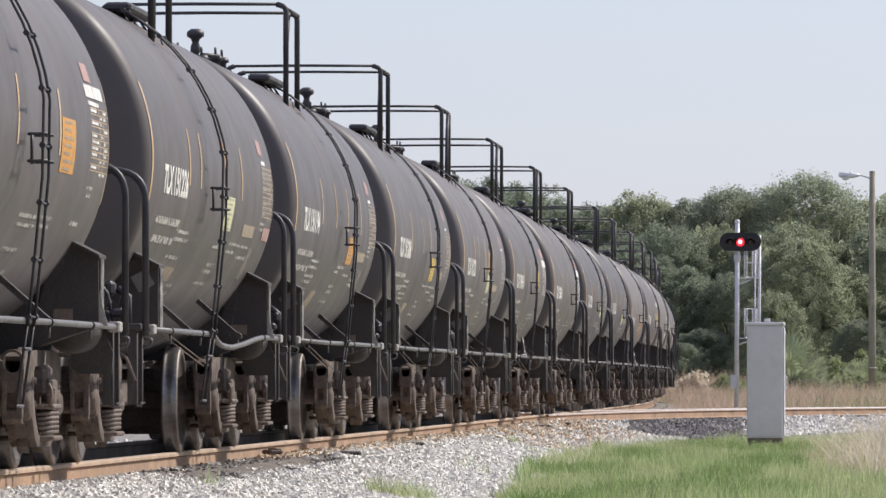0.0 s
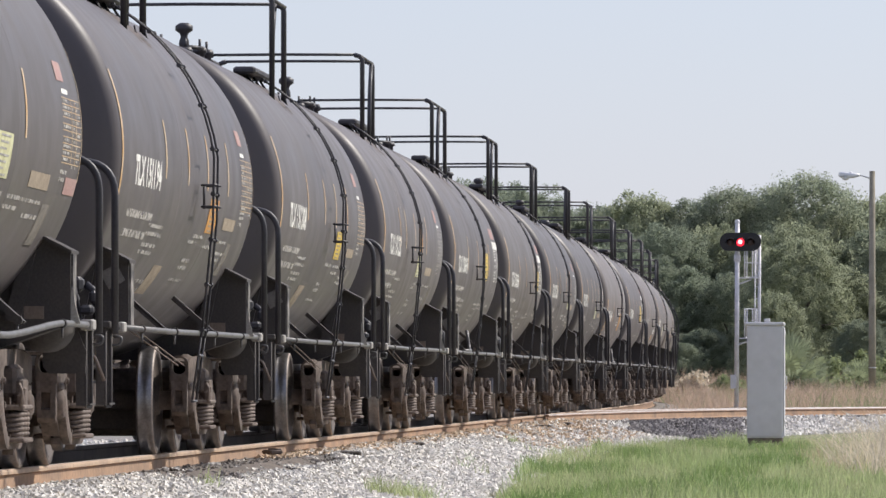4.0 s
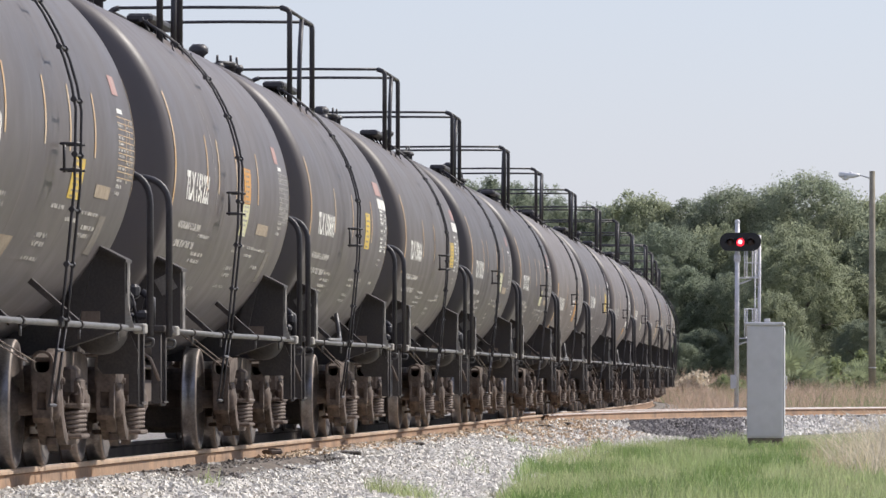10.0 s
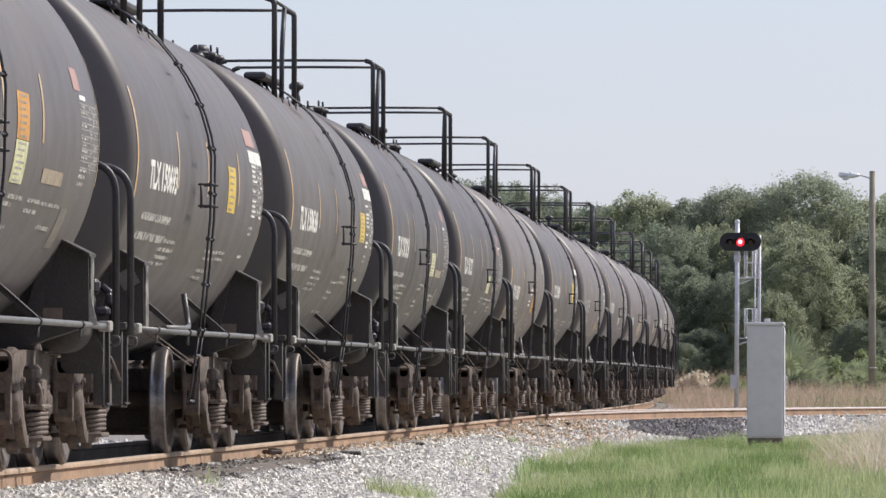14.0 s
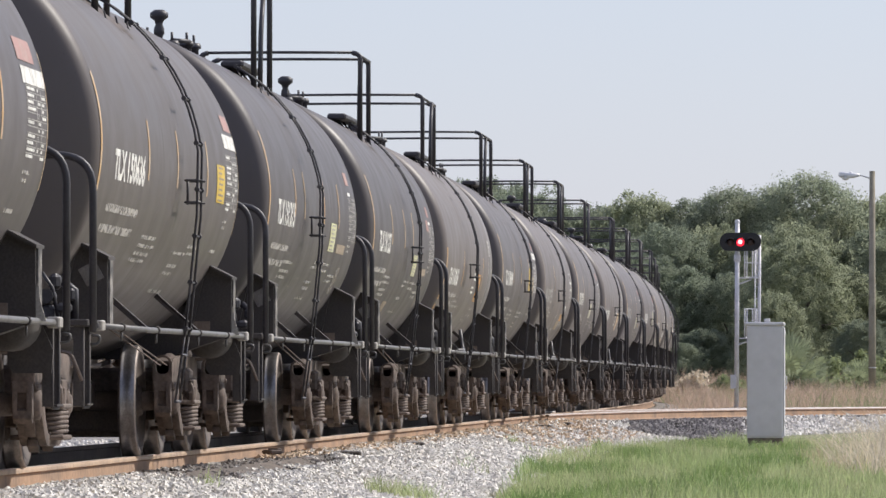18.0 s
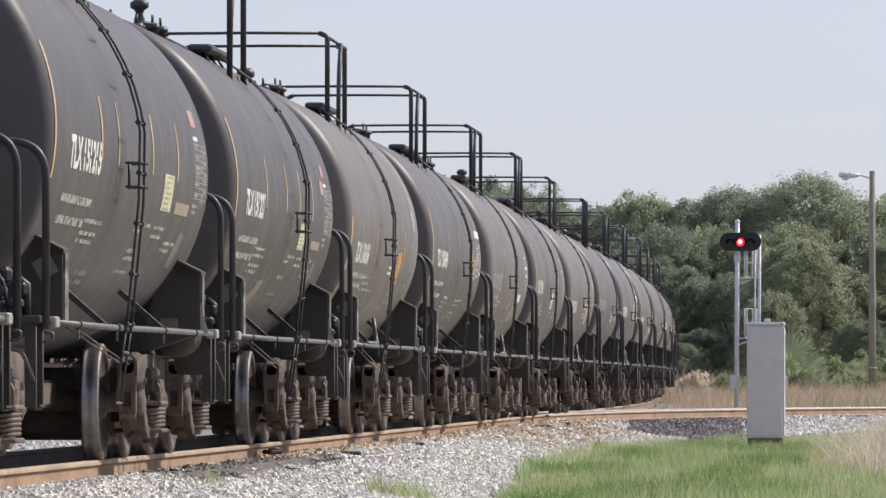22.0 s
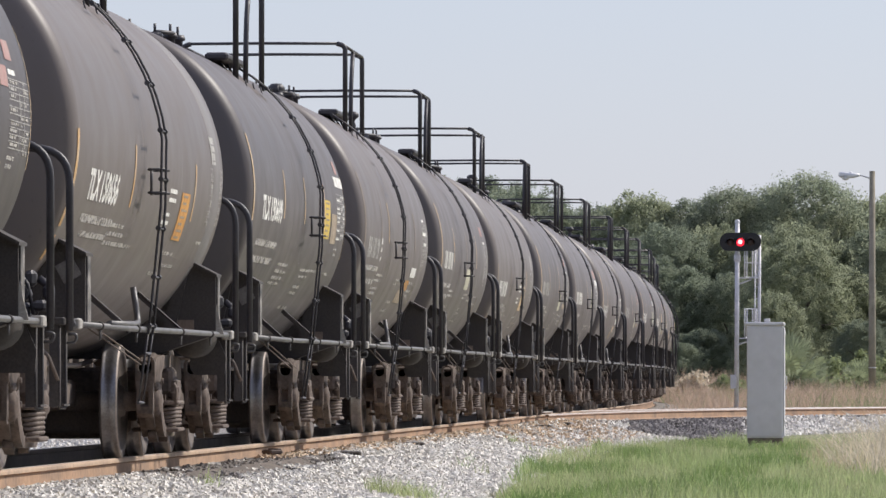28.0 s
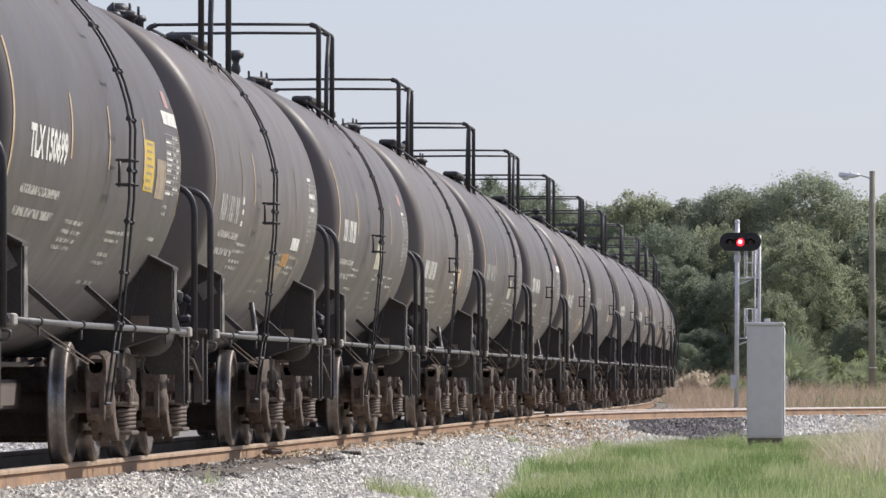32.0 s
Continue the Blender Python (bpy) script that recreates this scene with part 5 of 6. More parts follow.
    # top: guard frames, walkway boards, manway, valves
    for x in (0.62, -1.12):
        fr = part("guard_frame", Shape().tube(bent([(x, 0.86, 4.43), (x, 0.0, 4.435), (x, -0.86, 4.43)], 0.05), 0.0165, 8), RAILING, car, "black pipe guard frame")
        for y in (0.92, -0.92):
            part("guard_post", Shape().tube(bent([(x, y, 3.40), (x, y, 4.40), (x, y * 0.9, 4.43)], 0.07, 4), 0.028, 8), RAILING, fr)
    for y in (0.92, -0.92):
        part("guard_rail", Shape().tube([(0.62, y, 4.40), (-1.12, y, 4.40)], 0.018, 8), RAILING, car)
        part("grab_post", Shape().tube(bent([(-0.25, y, 3.42), (-0.32, y, 4.0), (-0.62, y, 4.39)], 0.2), 0.025, 6), RAILING, car)
        part("walkway_board", Shape().box((-0.25, math.copysign(0.73, y), 3.655), (1.9, 0.22, 0.07), bevel=0.02), RAILING, car)
        for x in (0.6, -0.25, -1.1):
            part("drip_leg", Shape().tube([(x, math.copysign(0.99, y), 3.44), (x, math.copysign(1.03, y), 3.28)], 0.008, 5), RAILING, car)
    part("manway", Shape().lathe([(0, 0.14), (0.22, 0.135), (0.27, 0.11), (0.27, 0.07), (0.24, 0.06), (0.24, -0.06)], (0, -0.05, 3.72), "z", 20), RAILING, car)
    for i, (x, y, h) in enumerate(((0.55, 0.28, 0.12), (0.5, -0.30, 0.16), (-0.5, 0.25, 0.14), (1.05, -0.05, 0.12), (1.2, 0.2, 0.08), (-0.55, -0.3, 0.16))):
        z0 = TZ + math.sqrt(TR * TR - y * y) - 0.03
        nz = Shape().lathe([(0, h + 0.05), (0.06, h + 0.05), (0.075, h + 0.02), (0.075, h), (0.05, h - 0.01), (0.05, 0)], (x, y, z0), "z", 10)
        nz.tube([(x, y, z0 + h + 0.04), (x, y, z0 + h + 0.13)], 0.014, 5)
        part("nozzle", nz, RAILING, car)
    part("top_pipe", Shape().tube(bent([(1.2, 0.2, 3.86), (0.9, 0.35, 3.86), (0.55, 0.28, 3.86)], 0.1), 0.022, 6), RAILING, car)
    spill = Shape()
    for i in range(12):
        x = 0.55 - 0.1 * i
        low_edge = 43 + 8 * noise.noise((i * 0.7, 1.3, 0.0)) + 0.55 * abs(i - 6)
        patch(spill, x, x - 0.1, 64, low_edge, 0.002)
    part("spill_stain", spill, STAIN, car, "brown spill stain below the walkway")
    for y in (0.73, -0.73):
        for x in (0.5, -0.25, -1.0):
            part("walkway_leg", Shape().tube([(x, y, 3.64), (x, y * 1.12, 3.50)], 0.012, 5), RAILING, car)
    # trucks
    frame_me = softened(side_frame_shape().mesh("side_frame", [CAST, SOOT]), 0.009)
    turned = side_frame_shape()
    turned.v = [(x, -y, z) for x, y, z in turned.v]
    frame_far_me = softened(turned.mesh("side_frame", [CAST, SOOT]), 0.009)
    spring_me = spring_shape().mesh("spring", [SPRING])
    wheel_me = wheel_mesh()
    cap_me = Shape().lathe([(0.0, 0.09), (0.055, 0.09), (0.075, 0.075), (0.10, 0.07), (0.115, 0.03), (0.115, -0.1)], (0, 0, 0), "y", 14).mesh("bearing_cap", [CAST])
    for s in (1, -1):
        tb = Shape().box((s * TRUCK + FORE, 0, 0.62), (0.40, 2.30, 0.22), bevel=0.03)
        tb.box((s * TRUCK + FORE, 0, 0.34), (0.34, 1.5, 0.38), bevel=0.03)
        tb.box((s * TRUCK + FORE, 0, 0.76), (0.42, 0.5, 0.12), bevel=0.03)
        part("truck_bolster", tb, CAST, car)
        for q in (1, -1):
            bb = Shape().box((s * TRUCK + FORE + q * 0.42, 0, 0.33), (0.07, 1.5, 0.26), bevel=0.02)
            part("brake_beam", bb.tube([(s * TRUCK + FORE + q * 0.42, -0.78, 0.36), (s * TRUCK + FORE + q * 0.32, 0, 0.36), (s * TRUCK + FORE + q * 0.42, 0.78, 0.36)], 0.035, 6), SOOT, car)
            for sy in (1, -1):
                part("brake_shoe", Shape().box((s * TRUCK + FORE + q * 0.405, sy * 0.755, 0.44), (0.05, 0.09, 0.30), bevel=0.01), CAST, car)
        for sy in (1, -1):
            f = part("side_frame", frame_me if sy > 0 else frame_far_me, CAST, car, "dusty brown cast side frame", at=Matrix.Translation((s * TRUCK + FORE, sy * 1.018, 0)))
            for x in (-0.17, 0.0, 0.17):
                for dy in (0.10, -0.08):
                    part("spring", spring_me, SPRING, f, at=Matrix.Translation((x, dy * sy, 0.24)))
            part("spring_cap", Shape().box((0, 0.02 * sy, 0.443), (0.52, 0.34, 0.035), bevel=0.01), SPRING, f)
            wedge = Shape().box((0.0, 0.13 * sy, 0.555), (0.36, 0.075, 0.17), bevel=0.02).box((0.08, 0.165 * sy, 0.51), (0.10, 0.03, 0.13), bevel=0.01)
            part("friction_wedge", wedge.box((0.17, 0.15 * sy, 0.49), (0.07, 0.06, 0.09), bevel=0.015), CAST, f)
            part("brake_lever_end", Shape().tube(bent([(0.24, 0.15 * sy, 0.60), (0.27, 0.175 * sy, 0.55), (0.25, 0.165 * sy, 0.44)], 0.03), 0.013, 5), SPRING, f)
            for q in (1, -1):
                part("bearing_cap", cap_me, CAST, f, at=Matrix.Translation((q * AXLE, 0.03 * sy, 0.457)) @ Matrix.Rotation(0 if sy > 0 else math.pi, 4, "X"))
            part("brake_rod", Shape().tube(bent([(0.34, -0.02, 0.72), (0.37, 0.03, 0.56), (0.36, 0.03, 0.30)], 0.04), 0.012, 5), SPRING, f)
            part("hanger_rod", Shape().tube([(0.46, 0.06, 0.80), (0.45, 0.06, 0.46)], 0.011, 5), SPRING, f)
            part("hanger_rod", Shape().tube([(-0.46, 0.06, 0.80), (-0.45, 0.06, 0.46)], 0.011, 5), SPRING, f)
        for q in (1, -1):
            ax = part("wheelset", Shape().tube([(0, -1.08, 0), (0, -0.8, 0), (0, 0.8, 0), (0, 1.08, 0)], [0.07, 0.085, 0.085, 0.07], 12), SOOT, car,
                      at=Matrix.Translation((s * TRUCK + FORE + q * AXLE, 0, 0.4575)))
            part("wheel", wheel_me, WHEELFACE, ax, at=Matrix.Translation((0, 0.748, 0)))
            part("wheel", wheel_me, WHEELFACE, ax, at=Matrix.Translation((0, -0.748, 0)) @ Matrix.Rotation(math.pi, 4, "Z"))
    # under the tank
    part("bottom_skid", Shape().prism([(-2.3, 0.78), (-1.7, 0.40), (1.7, 0.40), (2.3, 0.78), (2.3, 0.9), (-2.3, 0.9)], "y", -0.45, 0.45), SOOT, car)
    part("brake_rigging", Shape().box((-3.1, 0.1, 0.52), (1.5, 0.7, 0.22), bevel=0.03), SOOT, car)
    part("brake_rigging", Shape().box((3.1, -0.3, 0.50), (1.4, 0.6, 0.24), bevel=0.03), SOOT, car)
    part("outlet_valve", Shape().lathe([(0.17, 0.2), (0.17, -0.05), (0.12, -0.1), (0.12, -0.32), (0.0, -0.33)], (0, 0, 0.72), "z", 14), SOOT, car)
    part("brake_cylinder", Shape().lathe([(0.0, -0.3), (0.13, -0.3), (0.14, 0.2), (0.05, 0.3), (0.0, 0.3)], (3.4, 0.35, 0.74), "x", 14), SOOT, car)
    part("reservoir", Shape().lathe([(0.0, -0.45), (0.15, -0.4), (0.16, 0.4), (0.0, 0.45)], (-3.2, -0.35, 0.72), "x", 14), SOOT, car)
    part("train_pipe", Shape().tube([(6.2, 0.35, 0.80), (3.0, 0.55, 0.74), (-3.0, 0.55, 0.74), (-6.2, 0.35, 0.80)], 0.022, 6), SOOT, car)
    part("brake_lever", Shape().box((2.7, 0.5, 0.72), (0.9, 0.03, 0.09), Matrix.Rotation(0.25, 3, "Z")), SOOT, car)
    return car


# number, tape strips along the side, panels (material, x0, x1, deg0, deg1)
CARS = {
    -2: ("", (2.2, -0.08, -2.42), ((AMBER, -2.52, -3.34, 3.2, -10.8), (WHITE, -4.18, -5.25, 14.3, 10.9), (WHITE, -4.27, -4.93, 9.9, 8.8), (PINK, -4.28, -4.70, 20.4, 15.2))),
    -1: ("TLX 151226", (2.50, 1.54, -0.67, -2.24), ((LEMON, -0.83, -1.60, -4.8, -15.7), (TAN, -2.78, -3.87, -12.2, -16.3), (PINK, -4.75, -5.42, -11.8, -16.2), (PINK, -4.2, -4.62, 17.6, 12.5), (TAN, 2.5, 1.6, -30.5, -35.5))),
    0: ("TLX 151194", (2.25, 0.43, -1.22, -3.07), ((AMBER, -1.60, -2.35, -7.0, -17.8), (TAN, -3.03, -4.08, -11.8, -15.7), (PINK, -4.33, -4.72, 18.2, 13.1), (TAN, 1.12, 0.45, -30.7, -41.0))),
    1: ("TLX 151208", (2.41, 0.23, -1.24, -2.79), ((YELLOW, -1.53, -2.24, -6.0, -16.8), (TAN, -3.13, -4.06, -11.5, -15.0), (PINK, -4.30, -4.70, 20.0, 14.4), (TAN, 1.12, 0.42, -29.2, -42.0))),
    2: ("TLX 151221", (2.78, 1.73, 0.07, -2.08), ((AMBER, -0.65, -1.30, 6.0, -5.5), (LEMON, -0.65, -1.30, -5.7, -16.2), (TAN, -2.30, -3.45, -10.9, -14.6), (PINK, -4.10, -4.50, 17.6, 11.6))),
    3: ("TLX 150693", (2.33, -0.17, -3.00), ((YELLOW, -2.00, -2.70, 4.8, -9.8), (WHITE, -4.20, -5.40, 12.9, 8.6), (PINK, -4.15, -5.05, 20.2, 14.3))),
    4: ("TLX 150636", (2.13, -0.10, -2.60), ((YELLOW, -3.45, -4.15, 4.2, -7.7), (WHITE, -4.35, -5.45, 15.2, 10.5), (PINK, -4.70, -5.30, 22.0, 16.6))),
    5: ("TLX 151215", (2.59, 1.46, -1.00, -2.94), ((LEMON, -1.95, -2.67, -3.5, -14.3), (TAN, -3.00, -4.10, -10.8, -14.4), (PINK, -4.35, -4.80, 18.9, 13.6))),
    6: ("TLX 151227", (2.46, 0.27, -1.26, -2.84), ((LEMON, -1.55, -2.20, -6.8, -16.4), (TAN, -3.05, -4.10, -12.0, -15.2), (PINK, -4.35, -4.70, 17.9, 12.9), (PINK, -3.90, -4.30, 11.1, 6.0), (TAN, 1.1, 0.5, -30.0, -42.0))),
    7: ("TLX 150656", (1.65, -3.06), ((AMBER, -2.05, -2.70, -7.5, -22.1), (WHITE, -1.08, -1.63, -7.3, -8.6), (WHITE, -1.08, -1.63, -10.0, -11.2), (WHITE, -0.88, -1.35, -14.5, -15.6), (WHITE, -0.88, -1.40, -16.9, -18.1), (FADED, -4.45, -4.80, 12.3, 3.7))),
    8: ("TLX 150699", (2.17, -0.23, -2.68), ((YELLOW, -2.70, -3.40, 4.5, -10.0), (TAN, -3.60, -4.30, 0.0, -11.3), (WHITE, -4.35, -5.40, 15.3, 11.2), (PINK, -4.80, -5.10, 22.0, 16.7))),
    9: ("", (2.92, 1.68, -2.90), ((WHITE, -4.37, -5.10, 4.7, 3.1), (WHITE, -4.50, -5.00, -0.2, -1.6), (WHITE, -2.85, -3.70, -12.6, -17.1), (AMBER, -2.30, -3.00, -18.8, -23.5), (TAN, -1.7, -2.7, -23.7, -30.0), (WHITE, 2.84, 2.70, -3.5, -6.0), (WHITE, 2.82, 2.68, -7.6, -9.4), (WHITE, 2.80, 2.66, -11.4, -13.1))),
    10: ("", (2.83, -0.10, -2.45), ((CREAM, -0.30, -1.15, -6.5, -17.0), (PINK, -4.1, -4.6, 18.5, 13.5))),
}
PLAN = {11: 7, 12: 1, 13: 3, 14: 9, 15: 6, 16: 4, 17: 2, 18: 0, 19: 7, 20: 5, 21: 8, 22: 1, 23: 9, 24: 3, 25: 6}
VALVES = {0: (-0.31, True), 1: (-0.79, True), 2: (0.55, True), 3: (1.1, False), 4: (-1.25, False), 5: (0.4, True), 6: (-1.05, True), 7: (1.1, False), 9: (-1.1, False), 10: (0.5, True)}
# how far the guard frames of some cars stand off: front sideways, rear back, rear sideways, front ahead, up
PLAIN_GUARD = (0.075, 0.0, 0.05, 0.0, -0.04)
GUARDS = {2: (0.0, 0.3, 0.0, 0.3, 0.0), 10: (0.0, 0.0, 0.0, 0.2, 0.02), 3: (0.0, -0.9, 0.0, 0.35, 0.0), 4: (0.0, -0.75, 0.0, 0.0, 0.0), 5: (0.02, 0.0, 0.02, 0.1, 0.0), 8: (0.0, -0.95, 0.0, 0.2, 0.0), 9: (0.0, -1.0, 0.0, 0.0, 0.0),
          7: (-0.02, -0.8, -0.05, 0.5, 0.0)}
# where the ladder stands along each car, and the slack of each car in its couplings
LADDER = {-2: -0.4, -1: 0.98, 0: -0.37, 1: -0.46, 2: 1.30, 3: 0.95, 4: -0.42, 5: 1.20, 6: -0.40, 7: 0.98, 8: -0.45, 9: 1.20, 10: 1.20}
SLACK = {-1: -0.12, 0: 0.17, 2: -0.12, 3: 0.20, 4: -0.10, 5: -0.35, 6: -0.10, 7: 0.10, 8: 0.05}
# lines of small stencilling: x0, x1, deg0, deg1
LINES_A = ((4.60, 2.75, -15.8, -18.0), (4.50, 2.85, -21.5, -23.8), (2.80, 1.74, -18.6, -19.7), (2.80, 1.68, -21.0, -22.2), (2.80, 1.78, -24.5, -25.7), (2.80, 1.86, -26.8, -28.0),
           (-0.80, -1.63, -18.9, -20.1), (-0.56, -1.20, -21.0, -22.1), (-0.63, -1.34, -27.0, -28.4), (-0.70, -1.36, -29.5, -30.9), (-0.63, -1.50, -34.0, -35.1), (-1.90, -2.64, -19.0, -20.1),
           (-1.86, -2.57, -21.7, -22.8), (-2.70, -3.74, -19.2, -20.2), (-3.00, -3.82, -23.0, -24.2), (-2.92, -3.63, -25.3, -26.5), (-4.35, -4.72, -10.2, -11.2), (-4.35, -4.66, -12.2, -13.2), (1.75, 1.0, -36.0, -37.4), (1.7, 0.9, -39.0, -40.4))
LINES_B = ((4.60, 2.42, -15.7, -18.0), (4.60, 2.40, -21.5, -23.9), (1.58, 0.50, -22.3, -23.5), (1.58, 0.40, -25.0, -26.2), (1.58, 0.54, -27.5, -28.7), (1.69, 0.63, -29.7, -30.9), (-1.14, -2.19, -22.9, -24.0),
           (-1.15, -2.16, -25.4, -26.4), (-1.24, -2.00, -29.6, -30.8), (-1.15, -1.93, -32.3, -33.5), (-1.16, -2.16, -38.9, -40.2), (-2.13, -2.90, -22.6, -23.7), (-2.25, -2.94, -24.9, -25.9), (-4.00, -4.50, -22.6, -23.8),
           (-4.35, -4.72, -12.6, -13.6), (-4.35, -4.66, -14.6, -15.6))
LINES_C = ((4.50, 2.45, -19.9, -22.2), (4.20, 2.50, -24.5, -26.2), (2.55, 1.55, -20.7, -21.9), (2.56, 1.43, -23.2, -24.4), (2.50, 0.65, -26.0, -27.3), (-1.25, -1.88, -26.4, -27.5), (-1.84, -2.69, -26.0, -27.1), (-2.20, -3.20, -29.8, -31.0),
           (-4.1, -4.5, -21.0, -22.0), (-1.6, -2.4, -33.0, -34.2))
FIRST, LAST = -2, 25


def dress_car(car, k):
    """What sets one car apart: its number, tape, panels and stencils."""
    number, strips, panels = CARS[k] if k in CARS else ("", *CARS[PLAN[k]][1:])
    src = k if k in CARS else PLAN[k]
    low, second = src == 7, src in (-2, 3, 4, 8)
    dp = -7.0 if low else -3.8 if src == 9 else 0.0
    right = 3.1 if src in (9, 10) else 2.4 if second else 2.6
    if number:
        for glyph in lettering(number, 4.55, right, -0.3 + dp, -9.2 + dp):
            part("number_character", glyph, WHITE, car, "white stencilled character")
    else:
        pitch = (4.8 - right) / 9
        for i in range(9):
            x = 4.8 - (i + (0.6 if i > 2 else 0.0)) * pitch * 0.94
            part("number_character", patch(Shape(), x, x - pitch * (0.66 if i not in (3, 6) else 0.3), -0.4 + dp, -8.8 + dp), WHITE if k % 3 else FADED, car, "worn white stencilled character")
    tapes = ((5.46, 1.6, -24.5), (5.46, -27.0, -34.5), (-5.46, -2.0, -30.0)) if low else ((5.46, 19.2, -15.8), (-5.44, 18.0, -16.8)) if second else ((5.46, 22.4, -12.8), (-5.45, 23.0, -12.6))
    for x, a, b in tapes:
        part("reflective_strip", patch(Shape(), x + (0.035 if low else 0.024), x - 0.028, a, b, 0.004), DIMTAPE if k > 8 and k % 2 else ORANGE if x > 0 and k < 8 else PALETAPE, car, "worn amber reflective tape strip")
    top, bot = (2.0, -15.5) if low else (10.2, -6.8) if second else (12.2, -4.9)
    for i, x in enumerate(strips):
        part("reflective_strip", patch(Shape(), x + 0.04, x - 0.04, top, bot, 0.004), DIMTAPE if k > 8 and (i + k) % 2 else ORANGE if (i + k) % 3 and k < 8 and k != 6 else PALETAPE, car, "amber reflective tape strip")
    bleached = {AMBER: PALETAPE, YELLOW: CREAM, LEMON: CREAM} if k >= 10 else {}
    for i, (mat, x0, x1, p0, p1) in enumerate(panels):
        mat = bleached.get(mat, mat)
        panel = part("side_panel", patch(Shape(), x0, x1, p0, p1, 0.004), mat, car, "small painted stencil panel")
        if mat in (AMBER, YELLOW, LEMON):
            sh, cnt = Shape(), 7
            for j in range(cnt):
                p = p0 + (p1 - p0) * (j + 0.35) / cnt
                patch(sh, x0 + (x1 - x0) * 0.18, x0 + (x1 - x0) * (0.62 + 0.2 * ((j * 5 + k) % 3) / 2), p, p + (p1 - p0) * 0.35 / cnt, 0.006)
            tagged(part("panel_print", sh, TAN if mat is not LEMON else FADED, panel), kind="stuff")
    # data block by the trailing end: ruled table of bars
    sh, ink = Shape(), Shape()
    head = 2.3 if low else 8.4
    for j in range(11):
        p = head - j * 1.66
        patch(sh, -4.32, -5.38, p, p - 0.24)
        for i, (x0, x1) in enumerate(((-4.36, -4.80), (-4.92, -5.06), (-5.14, -5.34))):
            if (i * 2 + j * 3 + k) % 7 > 1:
                patch(ink, x0, x1 + 0.06 * ((j * 7 + i + k) % 3), p - 0.45, p - 1.2)
    for x in (-4.86, -5.10):
        patch(sh, x, x - 0.02, head, head - 16.6)
    table = tagged(part("data_table", sh, PALETAPE if k < 2 else FADED, car, "faded ruled data table"), kind="stuff")
    tagged(part("table_print", ink, WHITE if second else STENCIL, table), kind="stuff")
    if not low and not second:
        part("data_heading", patch(Shape(), -4.38, -4.75, 10.6, 9.3), WHITE, car)
    for i, (x0, x1, p0, p1) in enumerate(LINES_C if low else LINES_B if second else LINES_A):
        if second and src == 3 and 0.4 < x0 < 1.7:
            x0, x1 = x0 + 1.0, x1 + 1.0
        if (i * 3 + k) % 11 or i < 2:
            part("load_limit_line" if i < 2 else "stencil_line", worn_bar(x0, x1, p0, p1), STENCIL, car)
    if not low and not second:
        part("side_panel", patch(Shape(), -3.87, -4.28, -19.6, -31.0), TANDIM, car, "faint tan painted strip")
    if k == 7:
        part("jacket_patch", Shape().lathe([(TR - 0.002, -0.32), (TR + 0.004, -0.30), (TR + 0.004, 0.30), (TR - 0.002, 0.32)], (-4.85, 0, TZ), "x", 144), PALEJACKET, car, "paler jacket band")
    if k == 2:
        sh = Shape()
        for x0, x1, p0, p1 in ((2.86, 2.80, 50, 42), (2.80, 2.72, 42, 34), (2.72, 2.5, 34, 27), (2.45, 2.25, 26, 18), (2.25, 2.2, 16, 4), (2.2, 1.95, 3, -2), (1.95, 1.74, -2, -9)):
            patch(sh, (x0 + x1) / 2 + 0.012, (x0 + x1) / 2 - 0.012, p0, p1)
        part("paint_streak", sh, FADED, car, "pale scraped streak")
    if k == -1:
        for ob in [c for c in car.children if c.name.startswith("side_pipe") and c.data.vertices[0].co.y > 0]:
            sag = Shape().tube([(5.98, 1.5, 1.0), (3.2, 1.5, 1.0), (1.08, 1.5, 0.998), (0.80, 1.5, 0.995), (0.56, 1.5, 0.984), (0.28, 1.5, 0.948), (0.05, 1.5, 0.925), (-0.18, 1.5, 0.911), (-0.73, 1.5, 0.900), (-1.24, 1.5, 0.902), (-1.95, 1.5, 0.922), (-2.7, 1.5, 0.950), (-3.43, 1.5, 0.979), (-4.2, 1.5, 1.0), (-5.98, 1.5, 1.0)], 0.023, 10)
            ob.data = sag.mesh("side_pipe", [PIPE])
    if src in (3, 7, 9):
        j = Shape().tube(bent([(3.6, 1.5, 1.02), (1.75, 1.49, 1.03), (0.80, 1.42, 1.05), (0.77, 1.38, 1.31)], 0.20), 0.023, 8)
        part("vent_pipe", j, PIPE, car, "bent grey vent pipe")
    if src in (3, 4, 5, 8, 9):
        part("steam_pipe", Shape().tube(bent([(3.55, 0.35, 0.60), (3.55, 0.92, 0.60), (3.55, 0.92, 0.22)], 0.09), 0.05, 8), CAST, car, "grimy steam inlet pipe")
    if src in VALVES:
        x, tall = VALVES[src]
        if tall:
            v = Shape().lathe([(0.0, 0.45), (0.045, 0.45), (0.088, 0.42), (0.088, 0.375), (0.045, 0.345), (0.034, 0.31), (0.05, 0.27), (0.052, 0.22), (0.034, 0.19), (0.045, 0.05), (0.06, 0)], (x, 0.0, 3.74), "z", 12)
        else:
            v = Shape().lathe([(0.0, 0.31), (0.06, 0.31), (0.10, 0.27), (0.10, 0.22), (0.06, 0.19), (0.06, 0)], (x, 0.0, 3.74), "z", 12)
        part("relief_valve", v, RAILING, car, "capped relief valve" if tall else "squat relief valve")


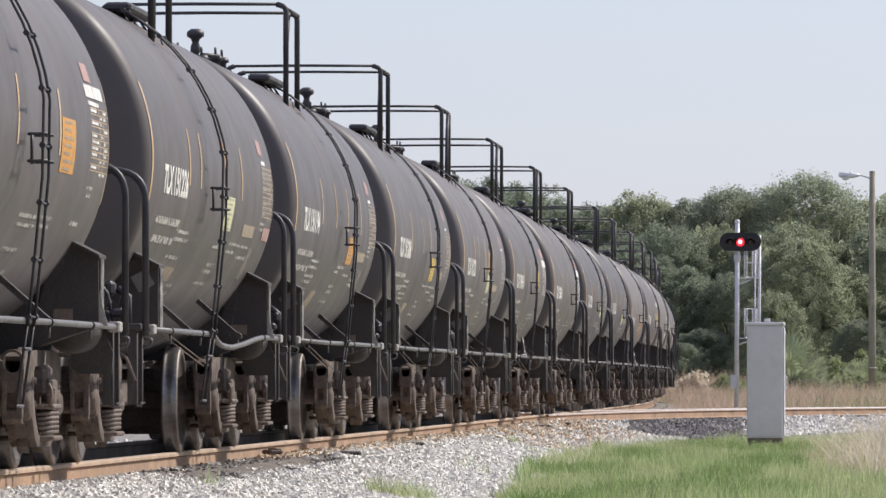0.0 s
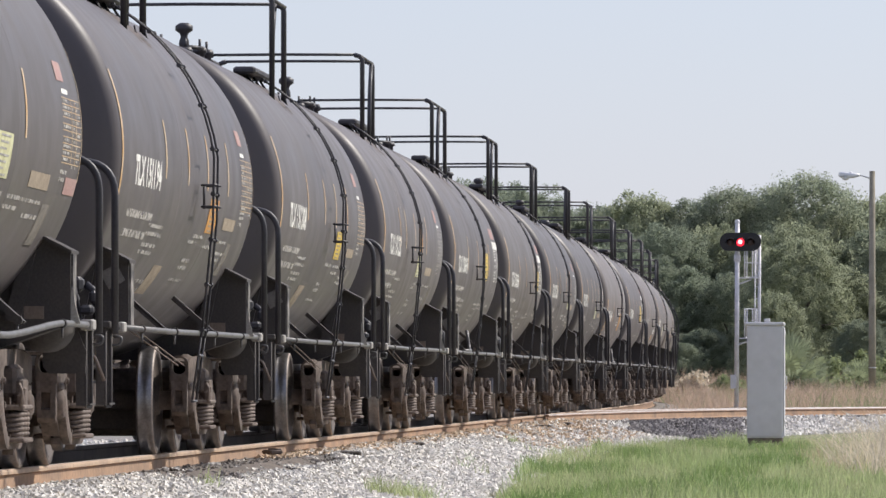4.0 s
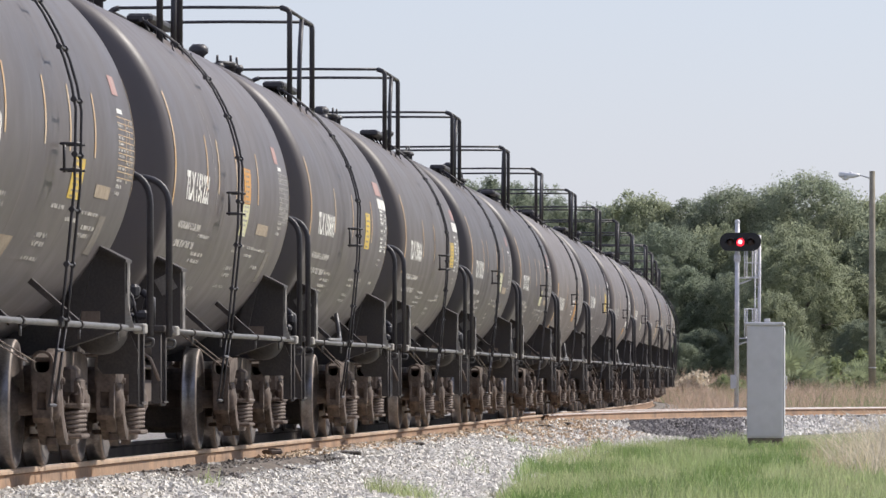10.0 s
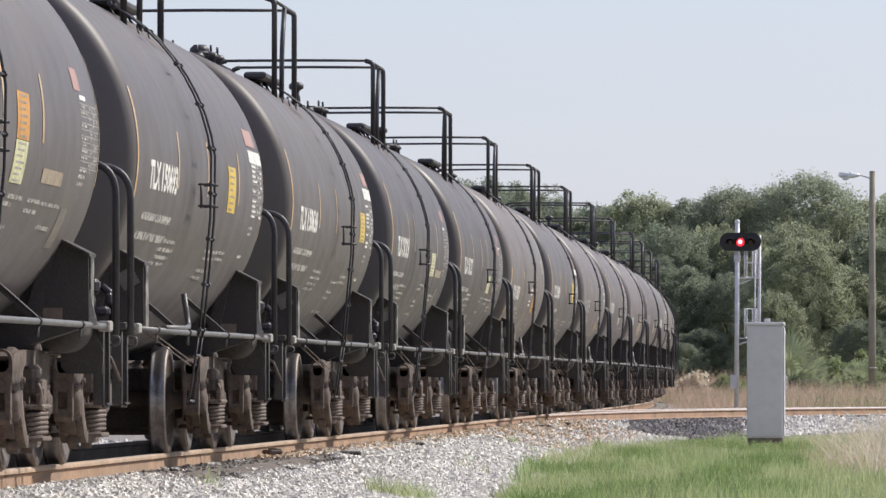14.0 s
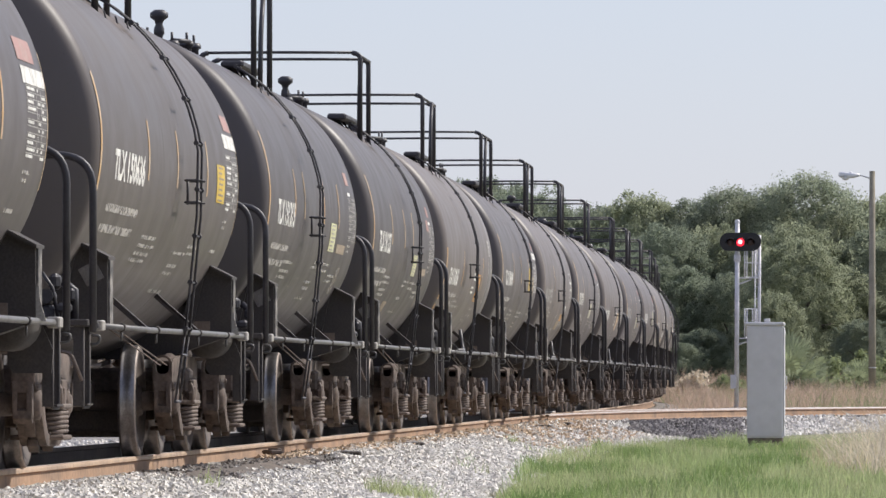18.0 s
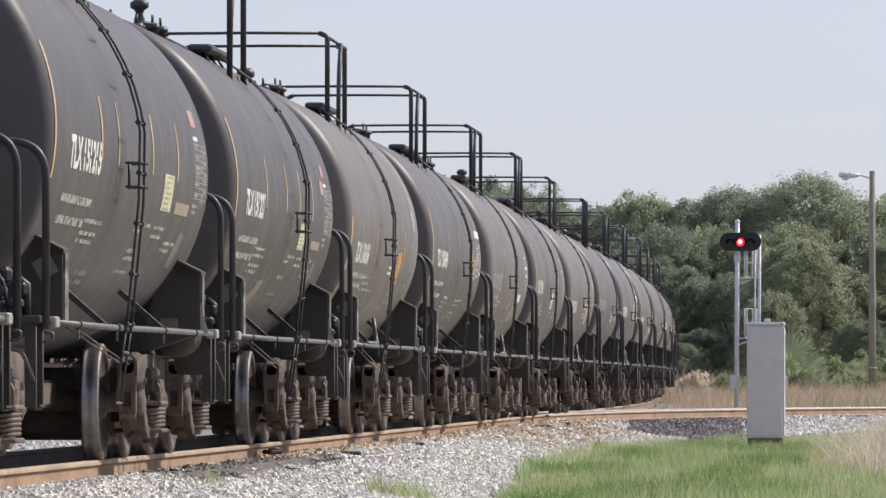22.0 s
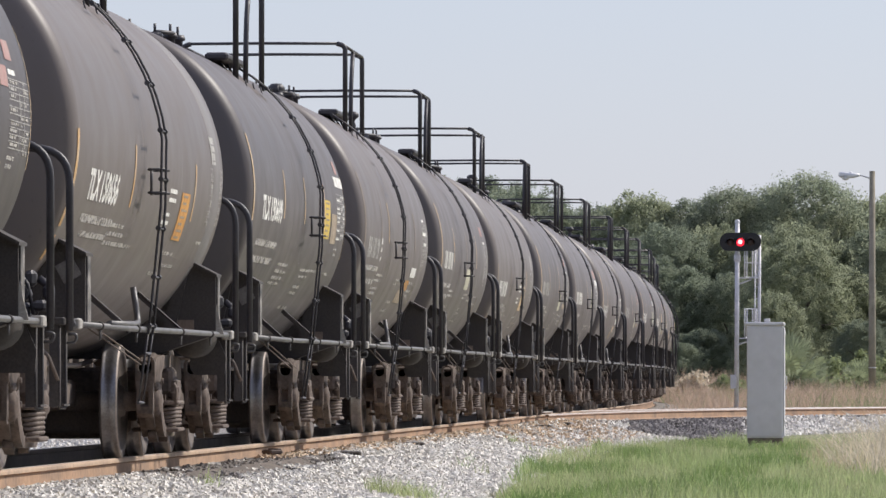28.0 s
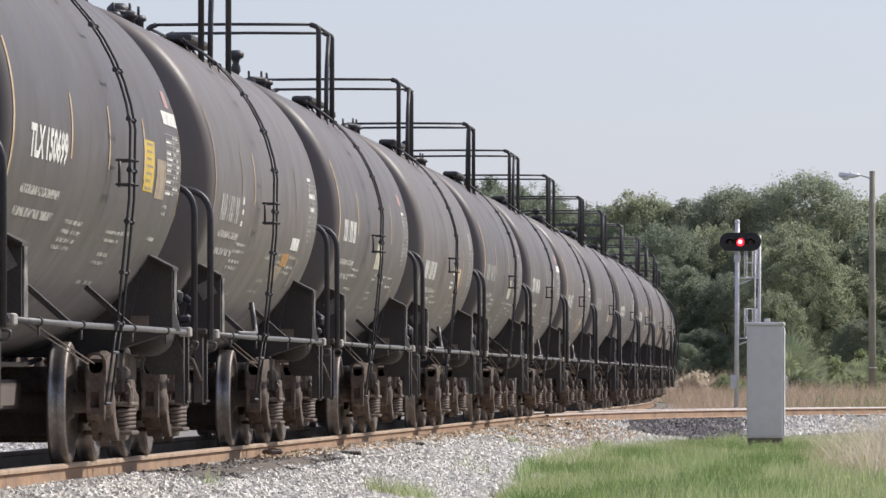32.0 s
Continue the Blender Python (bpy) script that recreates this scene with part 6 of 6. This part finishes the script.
def build_train():
    base = build_base_car()
    cars = {FIRST: base}
    for k in range(FIRST + 1, LAST + 1):
        cars[k] = copy_thing(base, Matrix.Identity(4))
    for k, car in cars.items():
        # Real dust by car; cars beyond 7 get extra to stand in for haze.
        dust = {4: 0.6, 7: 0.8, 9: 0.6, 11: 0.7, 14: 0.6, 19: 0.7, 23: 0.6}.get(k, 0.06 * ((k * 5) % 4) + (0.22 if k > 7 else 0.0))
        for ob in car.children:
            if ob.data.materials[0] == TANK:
                # Tone differs by car; cars 4 to 6 also carry the late dimming light.
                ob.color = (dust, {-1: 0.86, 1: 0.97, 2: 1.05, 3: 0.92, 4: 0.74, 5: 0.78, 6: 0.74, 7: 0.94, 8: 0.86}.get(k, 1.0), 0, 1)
            fy, rx, ry, fx, up = GUARDS.get(PLAN.get(k, k), PLAIN_GUARD)
            if ob.name.startswith("guard_frame"):
                front = ob.data.vertices[0].co.x > 0
                ob.matrix_basis = Matrix.Translation((fx, fy, up) if front else (rx, ry, up))
            elif ob.name.startswith("guard_rail"):
                k0 = (1.74 + fx - rx) / 1.74
                side = (fy + ry) / 2 if ob.data.vertices[0].co.y > 0 else 0.0
                ob.matrix_basis = Matrix.Translation((0.62 + fx - 0.62 * k0, side, up)) @ Matrix.Diagonal((k0, 1, 1, 1))
            elif ob.name.startswith("side_ladder"):
                ob.matrix_basis = Matrix.Translation((LADDER[PLAN.get(k, k)], 0, 0))
        dress_car(car, k)
    return cars


def run_of(t):
    """How far up the line the coupling behind car 0 stands at t seconds."""
    u = t / 32.0
    return 20.203 - 125.384 * u - 8.621 * u * u


def car_pose(k, t):
    mid = run_of(t) + k * CAR_L - CAR_L / 2 - SLACK.get(k, 0.0)
    x0, y0, _ = on_line(mid - TRUCK)
    x1, y1, _ = on_line(mid + TRUCK)
    return Matrix.Translation(((x0 + x1) / 2, (y0 + y1) / 2, 0)) @ Matrix.Rotation(math.atan2(y0 - y1, x0 - x1), 4, "Z")


def motions():
    """The train rolls towards the camera; its wheels turn with the distance run."""
    for k, car in CARS_BUILT.items():
        walk(car, [(i * 0.8, car_pose(k, i * 0.8)) for i in range(41)])
        for ob in car.children:
            if ob.name.startswith("wheelset"):
                at = ob.matrix_basis.translation.copy()
                walk(ob, [(i * 4 / 30, Matrix.Translation(at) @ Matrix.Rotation((run_of(0) - run_of(i * 4 / 30)) / 0.4575, 4, "Y")) for i in range(241)])


build_track()
build_woods()
build_shrubs()
build_cabinet()
build_signal()
build_lamp()
CARS_BUILT = build_train()
build_grass()
scatter_stones("ballast_stones", on_line, ((-14, 6, 0.85, 3.7, 52000, 0.036), (6, 24, 0.85, 3.2, 26000, 0.042), (24, 45, 0.85, 2.95, 21000, 0.050)), 3,
               "heap of pale grey broken limestone ballast", None, lambda x, y: not in_mud(x, y) and not in_rust(x, y), True)
scatter_stones("far_ballast_stones", on_line, ((45, 95, 0.85, 3.4, 25000, 0.062), (-14, 70, -9.0, -1.6, 14000, 0.07)), 13,
               "pale grey broken limestone ballast along the line", None, lambda x, y: not in_rust(x, y))
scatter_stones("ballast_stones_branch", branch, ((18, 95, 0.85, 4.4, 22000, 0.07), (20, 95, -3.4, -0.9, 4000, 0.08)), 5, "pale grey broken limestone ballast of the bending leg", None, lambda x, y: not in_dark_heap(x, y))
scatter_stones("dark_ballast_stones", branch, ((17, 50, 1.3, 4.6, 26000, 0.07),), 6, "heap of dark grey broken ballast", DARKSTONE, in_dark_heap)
scatter_stones("mud_stones", on_line, ((-2, 14.5, 0.82, 1.62, 2600, 0.034),), 12, "small grimy stones half sunk in mud", BALLASTBED, in_mud, True)
scatter_stones("oily_ballast_stones", on_line, ((-16, 60, -1.4, 0.6, 7000, 0.06),), 7, "dark stones between the rails", INNERBED)
scatter_stones("rust_stained_stones", on_line, ((10, 80, 0.84, 1.25, 6500, 0.055), (20, 50, 0.86, 1.4, 2200, 0.06), (42, 86, 0.9, 2.7, 10000, 0.062)), 9, "brown rust-stained stones along the rail", RUSTSTONE)
scatter_stones("mud_clods", on_line, ((-3, 15, 0.78, 1.3, 130, 0.045),), 12, "clods of dried grey mud beside the rail", MUD)
build_ties()
build_scrap()
motions()
